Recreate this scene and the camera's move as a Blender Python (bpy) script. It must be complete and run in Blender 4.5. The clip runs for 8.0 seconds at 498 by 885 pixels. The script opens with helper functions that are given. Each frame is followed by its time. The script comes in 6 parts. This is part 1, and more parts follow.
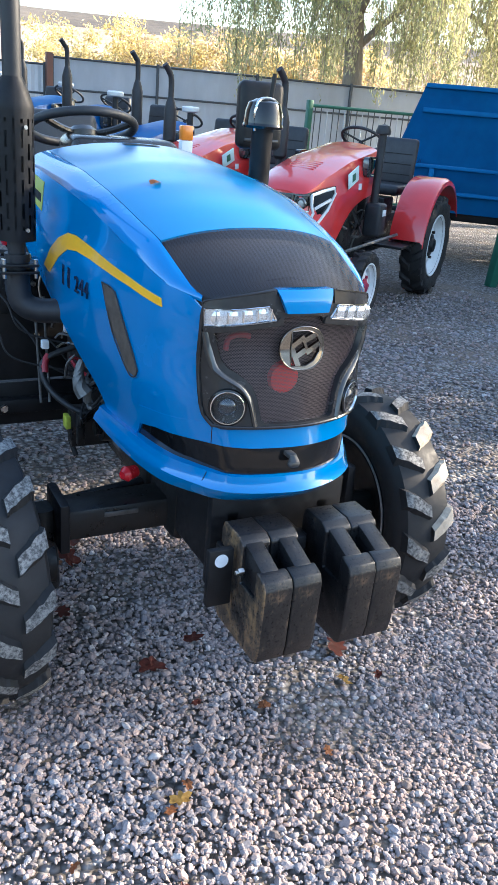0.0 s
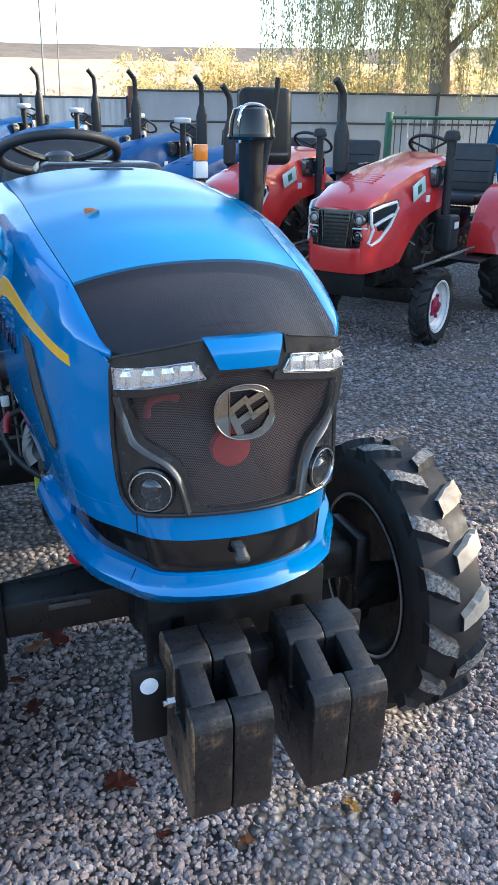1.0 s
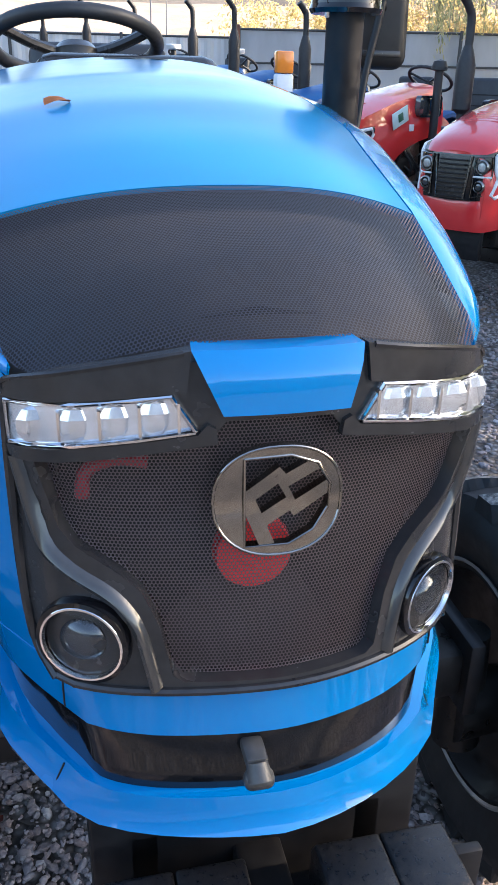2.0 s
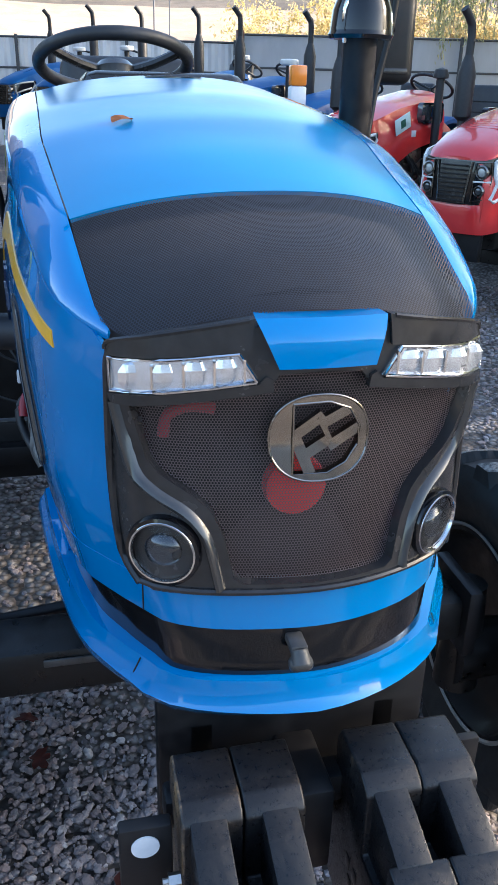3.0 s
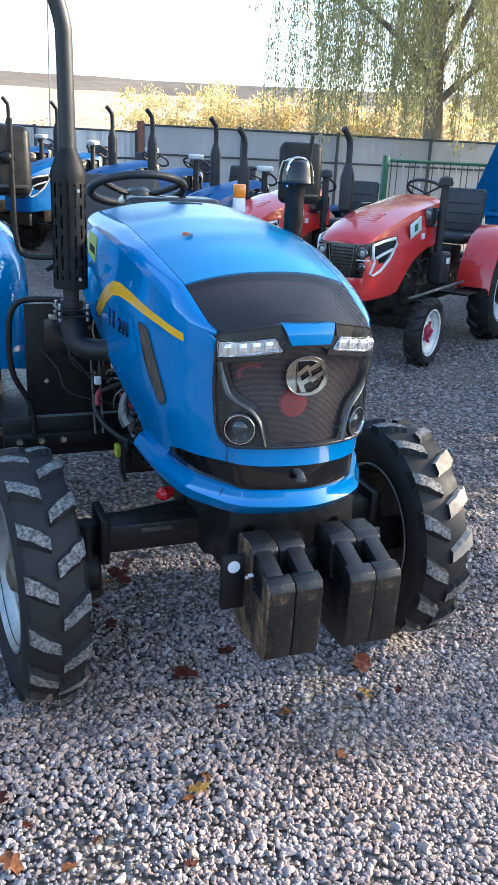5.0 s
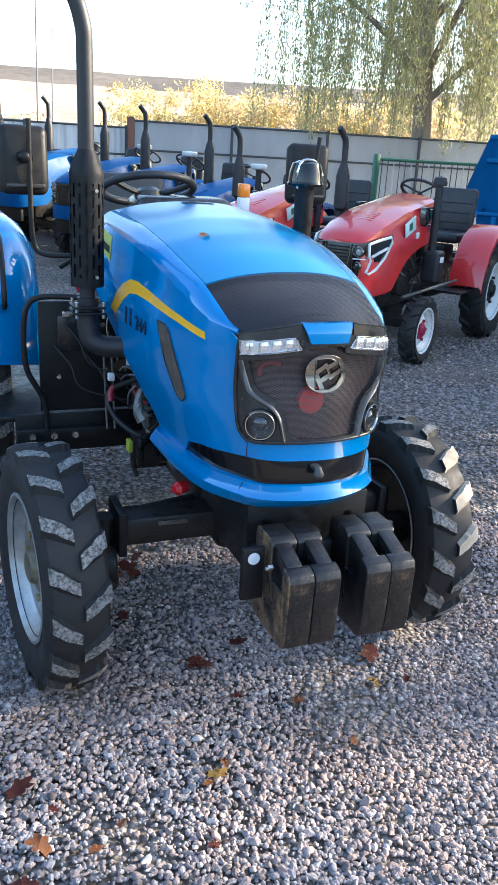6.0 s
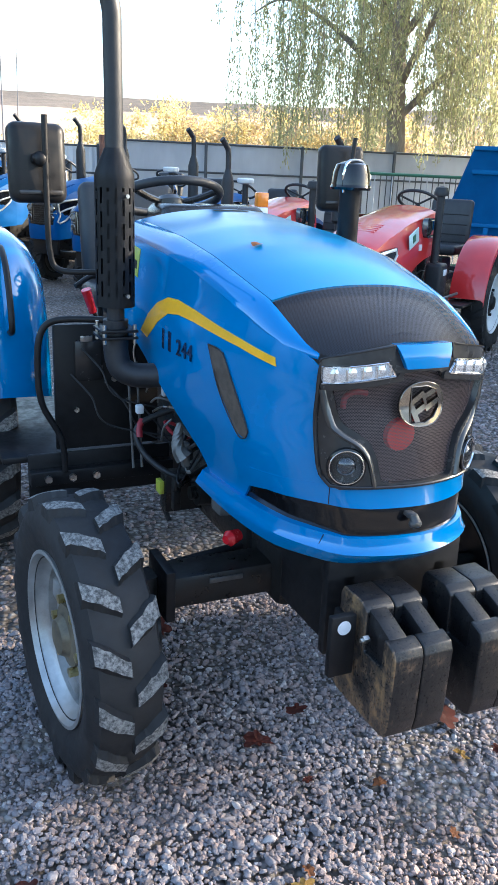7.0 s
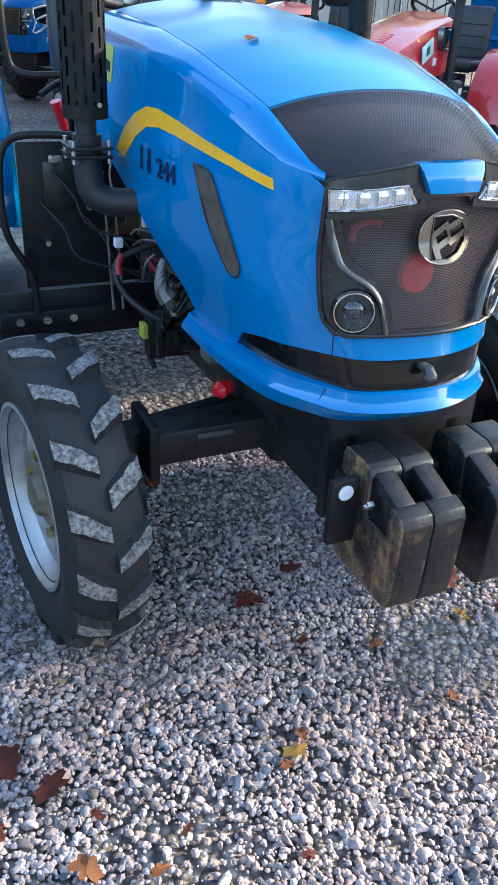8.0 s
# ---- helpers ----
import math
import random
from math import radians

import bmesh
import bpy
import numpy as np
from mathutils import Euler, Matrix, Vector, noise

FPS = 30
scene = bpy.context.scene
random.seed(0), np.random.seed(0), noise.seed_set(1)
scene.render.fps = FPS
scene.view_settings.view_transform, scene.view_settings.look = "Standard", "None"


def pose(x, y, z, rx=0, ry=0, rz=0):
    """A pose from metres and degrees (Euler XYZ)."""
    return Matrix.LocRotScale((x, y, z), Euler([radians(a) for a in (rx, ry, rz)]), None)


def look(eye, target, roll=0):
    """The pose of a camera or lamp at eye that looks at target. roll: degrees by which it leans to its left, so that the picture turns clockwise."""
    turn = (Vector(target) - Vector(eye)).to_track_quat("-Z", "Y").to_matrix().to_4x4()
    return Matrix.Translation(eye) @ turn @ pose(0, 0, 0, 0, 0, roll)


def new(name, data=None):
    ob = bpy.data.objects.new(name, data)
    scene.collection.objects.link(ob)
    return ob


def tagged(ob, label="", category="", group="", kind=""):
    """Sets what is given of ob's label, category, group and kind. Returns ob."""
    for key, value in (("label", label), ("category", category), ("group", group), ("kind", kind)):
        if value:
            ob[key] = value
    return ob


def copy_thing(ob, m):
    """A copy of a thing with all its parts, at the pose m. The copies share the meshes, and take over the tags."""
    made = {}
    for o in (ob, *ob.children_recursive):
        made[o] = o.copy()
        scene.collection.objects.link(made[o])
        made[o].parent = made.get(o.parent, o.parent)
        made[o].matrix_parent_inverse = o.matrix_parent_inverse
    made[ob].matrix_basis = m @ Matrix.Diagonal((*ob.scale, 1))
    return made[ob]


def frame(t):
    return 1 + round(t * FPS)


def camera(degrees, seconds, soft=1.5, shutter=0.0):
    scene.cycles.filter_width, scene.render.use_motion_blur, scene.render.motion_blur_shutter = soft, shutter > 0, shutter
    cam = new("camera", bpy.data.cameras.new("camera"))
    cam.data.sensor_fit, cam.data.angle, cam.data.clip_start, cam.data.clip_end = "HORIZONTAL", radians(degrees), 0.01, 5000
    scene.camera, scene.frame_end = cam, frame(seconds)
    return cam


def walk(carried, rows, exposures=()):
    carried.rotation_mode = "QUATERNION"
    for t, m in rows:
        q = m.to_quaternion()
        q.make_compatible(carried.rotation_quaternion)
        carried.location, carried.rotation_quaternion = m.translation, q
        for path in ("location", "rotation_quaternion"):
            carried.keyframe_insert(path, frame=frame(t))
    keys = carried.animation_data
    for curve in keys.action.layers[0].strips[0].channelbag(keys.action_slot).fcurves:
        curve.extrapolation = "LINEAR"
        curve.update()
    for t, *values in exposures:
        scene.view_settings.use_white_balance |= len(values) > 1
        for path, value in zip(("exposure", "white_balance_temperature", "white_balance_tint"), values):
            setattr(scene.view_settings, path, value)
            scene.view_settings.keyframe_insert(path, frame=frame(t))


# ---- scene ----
cam = camera(34.2, 8.0, 1.5)
PATH = [
    (0, (-0.967, -1.578, 1.611), (-0.091, 0.05, 0.848), 5.1),
    (0.5, (-0.717, -1.591, 1.618), (0.073, 0.055, 0.803), 1.4),
    (1, (-0.478, -1.317, 1.588), (0.165, 0.431, 0.857), 0.7),
    (1.5, (-0.298, -0.937, 1.548), (0.339, 0.818, 0.832), 1.3),
    (2, (-0.176, -0.616, 1.443), (0.242, 1.155, 0.613), 1.3),
    (2.2, (-0.158, -0.577, 1.421), (0.248, 1.183, 0.562), 1.3),
    (3.3, (-0.334, -0.969, 1.511), (0.101, 0.806, 0.697), 1.9),
    (3.5, (-0.367, -1.093, 1.54), (0.094, 0.675, 0.728), 1.9),
    (4, (-0.459, -1.424, 1.56), (0.047, 0.374, 0.845), 1.6),
    (4.5, (-0.639, -1.715, 1.595), (-0.089, 0.09, 0.93), 1.2),
    (4.7, (-0.76, -1.82, 1.611), (-0.123, -0.041, 0.954), 1.8),
    (5.8, (-0.972, -1.904, 1.646), (-0.256, -0.161, 0.974), 3.5),
    (6, (-0.993, -1.896, 1.643), (-0.274, -0.152, 0.977), 3.4),
    (6.5, (-1.041, -1.756, 1.617), (-0.294, -0.024, 0.951), 4.0),
    (7, (-1.092, -1.465, 1.574), (-0.304, 0.265, 0.952), 2.5),
    (7.5, (-1.165, -1.483, 1.549), (-0.338, 0.142, 0.728), 2.7),
    (8, (-0.995, -1.265, 1.504), (-0.244, 0.308, 0.523), 3.2),
]
walk(cam, [(t, look(eye, target, roll)) for t, eye, target, roll in PATH], [(0.0, 2.29, 5950, 6), (0.5, 2.22, 5950, 6), (1.0, 2.09, 5950, 6), (1.5, 2.04, 5950, 7), (2.0, 2.17, 6150, 12), (2.2, 2.17, 6150, 12), (3.3, 2.04, 5950, 7), (4.0, 2.04, 5950, 6), (4.5, 2.07, 5950, 6), (6.0, 2.19, 5950, 6), (8.0, 2.34, 5950, 6)])

# ---- light ----
SUN_AZ, SUN_EL = 98.0, 21.0          # degrees: azimuth from +y towards +x, height over the horizon
world = bpy.data.worlds.new("sky")
scene.world = world
world.use_nodes = True
wn = world.node_tree.nodes
sky = wn.new("ShaderNodeTexSky")
sky.sky_type = "NISHITA"
sky.sun_disc = False
sky.sun_elevation = radians(SUN_EL)
sky.sun_rotation = radians(SUN_AZ)
sky.air_density, sky.dust_density, sky.ozone_density = 1.0, 2.0, 1.0
world.node_tree.links.new(sky.outputs[0], wn["Background"].inputs[0])
wn["Background"].inputs[1].default_value = 0.15
sun = new("sun", bpy.data.lights.new("sun", "SUN"))
sun.data.energy = 4.2
sun.data.angle = radians(0.7)
sun.data.color = (1.0, 0.80, 0.60)
sa, se = radians(SUN_AZ), radians(SUN_EL)
sun.matrix_world = look((20 * math.sin(sa), 20 * math.cos(sa), 20 * math.tan(se)), (0, 0, 0))


# ---- materials ----
def material(name, build):
    m = bpy.data.materials.new(name)
    m.use_nodes = True
    t = m.node_tree
    build(t, t.nodes, t.nodes["Principled BSDF"])
    return m


def ramp(t, fac, stops):
    r = t.nodes.new("ShaderNodeValToRGB")
    while len(r.color_ramp.elements) < len(stops):
        r.color_ramp.elements.new(0.5)
    for e, (p, c) in zip(r.color_ramp.elements, stops):
        e.position, e.color = p, (c if len(c) == 4 else (*c, 1))
    t.links.new(fac, r.inputs[0])
    return r.outputs[0]


def coords(t, scale=1.0, stretch=(1, 1, 1)):
    c = t.nodes.new("ShaderNodeTexCoord")
    m = t.nodes.new("ShaderNodeMapping")
    m.inputs["Scale"].default_value = [scale * s for s in stretch]
    t.links.new(c.outputs["Object"], m.inputs[0])
    return m.outputs[0]


def noisy(t, scale, detail=4, rough=0.55, stretch=(1, 1, 1)):
    n = t.nodes.new("ShaderNodeTexNoise")
    n.inputs["Scale"].default_value, n.inputs["Detail"].default_value = scale, detail
    n.inputs["Roughness"].default_value = rough
    t.links.new(coords(t, 1, stretch), n.inputs["Vector"])
    return n.outputs[0]


def bumped(t, bsdf, height, strength=0.3, distance=0.01):
    b = t.nodes.new("ShaderNodeBump")
    b.inputs["Strength"].default_value, b.inputs["Distance"].default_value = strength, distance
    t.links.new(height, b.inputs["Height"])
    t.links.new(b.outputs[0], bsdf.inputs["Normal"])


def surface(name, dark, light, rough=(0.4, 0.6), scale=30, metal=0.0, bump=0.1, coat=0.0, detail=5, stretch=(1, 1, 1), dist=0.004, spec=0.5):
    """A surface whose colour and roughness wander at two scales between dark and light."""
    def build(t, n, b):
        big, small = noisy(t, scale * 0.12, 3, 0.5, stretch), noisy(t, scale, detail, 0.6, stretch)
        mix = n.new("ShaderNodeMix")
        mix.data_type = "FLOAT"
        mix.inputs[0].default_value = 0.5
        t.links.new(big, mix.inputs[2]), t.links.new(small, mix.inputs[3])
        t.links.new(ramp(t, mix.outputs[0], [(0.36, dark), (0.64, light)]), b.inputs["Base Color"])
        rr = ramp(t, small, [(0.35, (rough[0],) * 3), (0.65, (rough[1],) * 3)])
        t.links.new(rr, b.inputs["Roughness"])
        b.inputs["Metallic"].default_value = metal
        b.inputs["Coat Weight"].default_value = coat
        b.inputs["Coat Roughness"].default_value = 0.025
        b.inputs["Specular IOR Level"].default_value = spec
        if bump:
            bumped(t, b, small, bump, dist)
    return material(name, build)


def plain(name, colour, rough=0.5, metal=0.0, coat=0.0):
    return surface(name, tuple(c * 0.9 for c in colour), tuple(min(1, c * 1.08) for c in colour), (rough * 0.85, min(1, rough * 1.15)), 40, metal, 0.03, coat)


BLUE = surface("blue_paint", (0.0, 0.166, 0.43), (0.0, 0.192, 0.50), (0.22, 0.28), 3, 0.10, 0.0, 1.0, spec=0.05)
BLUE.node_tree.nodes["Principled BSDF"].inputs["Coat IOR"].default_value = 1.55
# Dust-dulled gloss; its blue is also darkened against the skylight on the bonnet top.
BLUE_DUSTY_DIM = surface("blue_paint_dusty_and_dimmed", (0.0, 0.142, 0.335), (0.003, 0.168, 0.395), (0.3, 0.4), 3, 0.05, 0.0, 0.7, spec=0.05)
BLUE_DUSTY_DIM.node_tree.nodes["Principled BSDF"].inputs["Coat Roughness"].default_value = 0.17
BLUE_DULL = surface("blue_paint_of_yard_tractors", (0.002, 0.062, 0.20), (0.004, 0.085, 0.27), (0.38, 0.5), 10, 0.0, 0.02, 0.0, spec=0.12)
TRAILER_BLUE = surface("faded_blue_trailer_paint", (0.01, 0.11, 0.28), (0.016, 0.15, 0.36), (0.75, 0.9), 6, 0.0, 0.04, spec=0.15)
RED = surface("red_paint", (0.56, 0.018, 0.020), (0.64, 0.028, 0.026), (0.28, 0.4), 10, 0.0, 0.01, 1.0)
YELLOW = plain("yellow_stripe", (0.86, 0.43, 0.01), 0.35, 0, 0.4)
NAVY = plain("navy_decal", (0.004, 0.016, 0.05), 0.25, 0, 0.6)
LIME = plain("lime_sticker", (0.52, 0.55, 0.06), 0.4)
WHITE = plain("white_sticker", (0.72, 0.74, 0.76), 0.45)
MINT = plain("mint_sticker", (0.55, 0.72, 0.72), 0.4)
SATIN = surface("satin_black_plastic", (0.018, 0.017, 0.017), (0.030, 0.028, 0.028), (0.16, 0.24), 60, 0.0, 0.02)
GUNMETAL = surface("satin_gunmetal_trim", (0.036, 0.034, 0.032), (0.052, 0.049, 0.046), (0.14, 0.2), 50, 0.2, 0.0, 0.6)
HUBMETAL = surface("dirty_brown_hub", (0.10, 0.085, 0.06), (0.26, 0.22, 0.15), (0.4, 0.7), 50, 0.4, 0.2)
BRASS = surface("yellow_zinc_bolts", (0.42, 0.34, 0.14), (0.62, 0.52, 0.26), (0.25, 0.45), 60, 0.9, 0.05)
SMOKED = surface("smoked_lens", (0.02, 0.022, 0.025), (0.05, 0.055, 0.06), (0.02, 0.05), 20, 0.2, 0.0, 1.0)
VENTMESH = surface("brown_grey_vent_mesh", (0.055, 0.042, 0.033), (0.13, 0.10, 0.078), (0.5, 0.7), 420, 0.2, 0.3, 0, 2, dist=0.001)
PLASTIC = surface("grained_black_plastic", (0.020, 0.019, 0.019), (0.033, 0.031, 0.031), (0.20, 0.28), 30, 0.0, 0.0, 0, 3)
GLOSS_BLACK = surface("gloss_black_paint", (0.004, 0.004, 0.005), (0.008, 0.008, 0.009), (0.08, 0.15), 30, 0.0, 0.01, 0.3, spec=0.4)
BLACK_METAL = surface("black_painted_steel", (0.008, 0.008, 0.009), (0.018, 0.017, 0.017), (0.30, 0.55), 35, 0.0, 0.08, spec=0.25)
STACK = surface("matt_exhaust_black", (0.016, 0.017, 0.020), (0.032, 0.033, 0.037), (0.45, 0.6), 50, 0.3, 0.05)
GREASY = surface("greasy_dark_castings", (0.007, 0.0068, 0.0065), (0.024, 0.022, 0.020), (0.25, 0.6), 22, 0.1, 0.3, spec=0.35)
LATCH = surface("dull_grey_casting", (0.05, 0.05, 0.048), (0.13, 0.125, 0.12), (0.4, 0.6), 40, 0.5, 0.1)
IRON = surface("bare_grey_castings", (0.10, 0.10, 0.10), (0.26, 0.26, 0.25), (0.4, 0.6), 30, 0.6, 0.2)
STEEL = surface("zinc_bolts", (0.42, 0.42, 0.40), (0.62, 0.60, 0.56), (0.22, 0.4), 60, 1.0, 0.05)
RIM_STEEL = surface("silver_rim_paint", (0.30, 0.295, 0.28), (0.50, 0.50, 0.49), (0.3, 0.5), 25, 0.55, 0.05)
RIM_WHITE = surface("white_rim_paint", (0.62, 0.63, 0.62), (0.78, 0.79, 0.78), (0.4, 0.6), 18, 0.0, 0.05)
RUBBER = surface("dusty_rubber", (0.009, 0.009, 0.010), (0.027, 0.024, 0.022), (0.6, 0.85), 25, 0.0, 0.15)
HOSE = plain("black_hose", (0.015, 0.015, 0.016), 0.55)
REDWIRE = plain("red_wire", (0.30, 0.02, 0.03), 0.45)
DARKCHROME = surface("dark_chrome", (0.27, 0.25, 0.225), (0.36, 0.335, 0.30), (0.12, 0.2), 40, 1.0, 0.0)
CHROME = surface("chrome_trim", (0.70, 0.70, 0.70), (0.86, 0.86, 0.86), (0.06, 0.14), 40, 1.0, 0.0)
REFLECTOR = surface("silvered_lamp_reflector", (0.80, 0.80, 0.80), (0.9, 0.9, 0.9), (0.14, 0.24), 60, 0.8, 0.0)
MIRROR = plain("mirror_glass", (0.85, 0.86, 0.88), 0.03, 1.0)
AMBER = plain("amber_lens", (0.75, 0.22, 0.02), 0.2, 0, 0.5)
REDLENS = plain("red_plastic_cap", (0.75, 0.02, 0.03), 0.25, 0, 0.5)
SEATVINYL = surface("black_seat_vinyl", (0.014, 0.015, 0.018), (0.028, 0.03, 0.034), (0.4, 0.6), 80, 0, 0.1)
DARK = plain("dark_inside", (0.006, 0.006, 0.006), 0.8)
LINING = surface("dusty_radiator_core", (0.013, 0.011, 0.010), (0.032, 0.027, 0.025), (0.7, 0.9), 60, 0.0, 0.1)
# Sun falling on the right front tyre, painted as a pale tan lug colour.
SUN_PATCH = surface("pale_sun_patch", (0.30, 0.24, 0.18), (0.52, 0.44, 0.34), (0.85, 0.98), 40, 0, 0.5)
CAPRED = plain("dusty_red_cap", (0.62, 0.02, 0.022), 0.4)
HUBRED = plain("dark_red_hub", (0.30, 0.012, 0.05), 0.4)
POLEGREY = plain("weathered_pole", (0.16, 0.16, 0.17), 0.8)
LEAFRED = surface("dead_red_leaves", (0.08, 0.019, 0.012), (0.19, 0.042, 0.026), (0.6, 0.85), 60, 0, 0.3)
LEAFYELLOW = surface("dead_yellow_leaves", (0.38, 0.22, 0.05), (0.55, 0.36, 0.10), (0.6, 0.85), 60, 0, 0.3)
LEAFORANGE = surface("dead_orange_leaves", (0.24, 0.09, 0.035), (0.36, 0.15, 0.06), (0.6, 0.85), 60, 0, 0.3)


def glass_build(t, n, b):
    b.inputs["Base Color"].default_value = (0.95, 0.97, 1, 1)
    b.inputs["Roughness"].default_value = 0.02
    b.inputs["Transmission Weight"].default_value = 1.0
    b.inputs["IOR"].default_value = 1.2


GLASS = material("clear_lens", glass_build)


def worn_lug_build(t, n, b):
    s = noisy(t, 90, 5, 0.7)
    t.links.new(ramp(t, s, [(0.38, (0.05, 0.049, 0.047)), (0.50, (0.15, 0.145, 0.137)), (0.60, (0.27, 0.26, 0.24))]), b.inputs["Base Color"])
    b.inputs["Roughness"].default_value = 0.85
    bumped(t, b, s, 0.5, 0.003)


LUG = material("chalky_tread_lugs", worn_lug_build)


def weight_paint(name, bare, cheek=0.0):
    """Black paint on cast iron, scratched down the faces; bare: how much of it has gone brown; cheek: how much more on the outer flank."""
    def build(t, n, b):
        patch, fine = noisy(t, 14, 5, 0.7), noisy(t, 150, 5, 0.75)
        scratch = noisy(t, 70, 4, 0.7, (1.0, 1.0, 0.10))

        def maths(kind, a, c):
            m = n.new("ShaderNodeMath")
            m.operation = kind
            for i, v in enumerate((a, c)):
                if isinstance(v, float):
                    m.inputs[i].default_value = v
                else:
                    t.links.new(v, m.inputs[i])
            return m.outputs[0]
        worn = maths("ADD", maths("MULTIPLY", patch, 0.55), maths("MULTIPLY", maths("MAXIMUM", scratch, fine), 0.45))
        worn = maths("ADD", worn, bare)
        if cheek:
            axes = n.new("ShaderNodeSeparateXYZ")
            t.links.new(coords(t), axes.inputs[0])
            worn = maths("ADD", worn, maths("MULTIPLY", maths("LESS_THAN", axes.outputs[0], -0.0335), cheek))
        t.links.new(ramp(t, worn, [(0.48, (0.008, 0.008, 0.009)), (0.565, (0.020, 0.018, 0.017)), (0.622, (0.085, 0.058, 0.038)), (0.71, (0.25, 0.15, 0.07))]), b.inputs["Base Color"])
        t.links.new(ramp(t, fine, [(0.35, (0.24,) * 3), (0.7, (0.48,) * 3)]), b.inputs["Roughness"])
        b.inputs["Specular IOR Level"].default_value = 0.45
        bumped(t, b, fine, 0.25, 0.003)
    return material(name, build)


WEIGHT = weight_paint("scuffed_black_weight", -0.035)
WEIGHT_RUSTY = weight_paint("rusty_scuffed_black_weight", -0.025, 0.12)


def mesh_build(t, n, b, tone=(0.105, 0.080, 0.082), pitch=0.0036):
    """Perforated black sheet: round holes on a hexagonal lattice, cut right through."""
    uv = n.new("ShaderNodeUVMap")
    sep = n.new("ShaderNodeSeparateXYZ")
    t.links.new(uv.outputs[0], sep.inputs[0])

    def op(kind, a, c=None):
        m = n.new("ShaderNodeMath")
        m.operation = kind
        for i, v in enumerate((a, c)):
            if v is None:
                continue
            if isinstance(v, (int, float)):
                m.inputs[i].default_value = v
            else:
                t.links.new(v, m.inputs[i])
        return m.outputs[0]

    def lattice(shift):
        u = op("SUBTRACT", op("FRACT", op("ADD", op("DIVIDE", sep.outputs[0], pitch), shift)), 0.5)
        v = op("MULTIPLY", op("SUBTRACT", op("FRACT", op("ADD", op("DIVIDE", sep.outputs[1], pitch * 1.732), shift)), 0.5), 1.732)
        return op("SQRT", op("ADD", op("MULTIPLY", u, u), op("MULTIPLY", v, v)))
    hole = op("LESS_THAN", op("MINIMUM", lattice(0.0), lattice(0.5)), 0.375)
    clear = n.new("ShaderNodeBsdfTransparent")
    mix = n.new("ShaderNodeMixShader")
    out = n["Material Output"]
    b.inputs["Base Color"].default_value = (*tone, 1)
    b.inputs["Roughness"].default_value = 0.36
    b.inputs["Metallic"].default_value = 0.3
    t.links.new(hole, mix.inputs[0]), t.links.new(b.outputs[0], mix.inputs[1]), t.links.new(clear.outputs[0], mix.inputs[2])
    t.links.new(mix.outputs[0], out.inputs[0])


MESH = material("perforated_black_sheet", mesh_build)
MESH_TOP = material("perforated_slate_sheet", lambda t, n, b: mesh_build(t, n, b, (0.036, 0.036, 0.045)))


def gravel_build(t, n, b):
    info = n.new("ShaderNodeNewGeometry")
    fine = noisy(t, 120, 4, 0.7)
    col = ramp(t, info.outputs["Random Per Island"], [(0.0, (0.12, 0.11, 0.11)), (0.14, (0.215, 0.20, 0.205)), (0.30, (0.32, 0.26, 0.24)), (0.42, (0.255, 0.255, 0.275)), (0.58, (0.33, 0.31, 0.315)), (0.74, (0.36, 0.295, 0.275)), (0.93, (0.40, 0.375, 0.375)), (1.0, (0.56, 0.54, 0.52))])
    mul = n.new("ShaderNodeMix")
    mul.data_type, mul.blend_type = "RGBA", "MULTIPLY"
    mul.inputs[0].default_value = 1.0
    t.links.new(col, mul.inputs[6])
    t.links.new(ramp(t, fine, [(0.3, (0.7, 0.7, 0.7)), (0.7, (1, 1, 1))]), mul.inputs[7])
    # broad uneven patches tint the stones from slightly cool to warm
    patch_tint = n.new("ShaderNodeMix")
    patch_tint.data_type, patch_tint.blend_type = "RGBA", "MULTIPLY"
    patch_tint.inputs[0].default_value = 1.0
    t.links.new(mul.outputs[2], patch_tint.inputs[6])
    t.links.new(ramp(t, noisy(t, 1.6, 5, 0.65), [(0.40, (0.96, 0.97, 1.0)), (0.62, (1.08, 0.96, 0.89))]), patch_tint.inputs[7])
    t.links.new(patch_tint.outputs[2], b.inputs["Base Color"])
    b.inputs["Roughness"].default_value = 0.95
    b.inputs["Specular IOR Level"].default_value = 0.2
    bumped(t, b, fine, 0.35, 0.003)


GRAVEL = material("crushed_grey_stone", gravel_build)


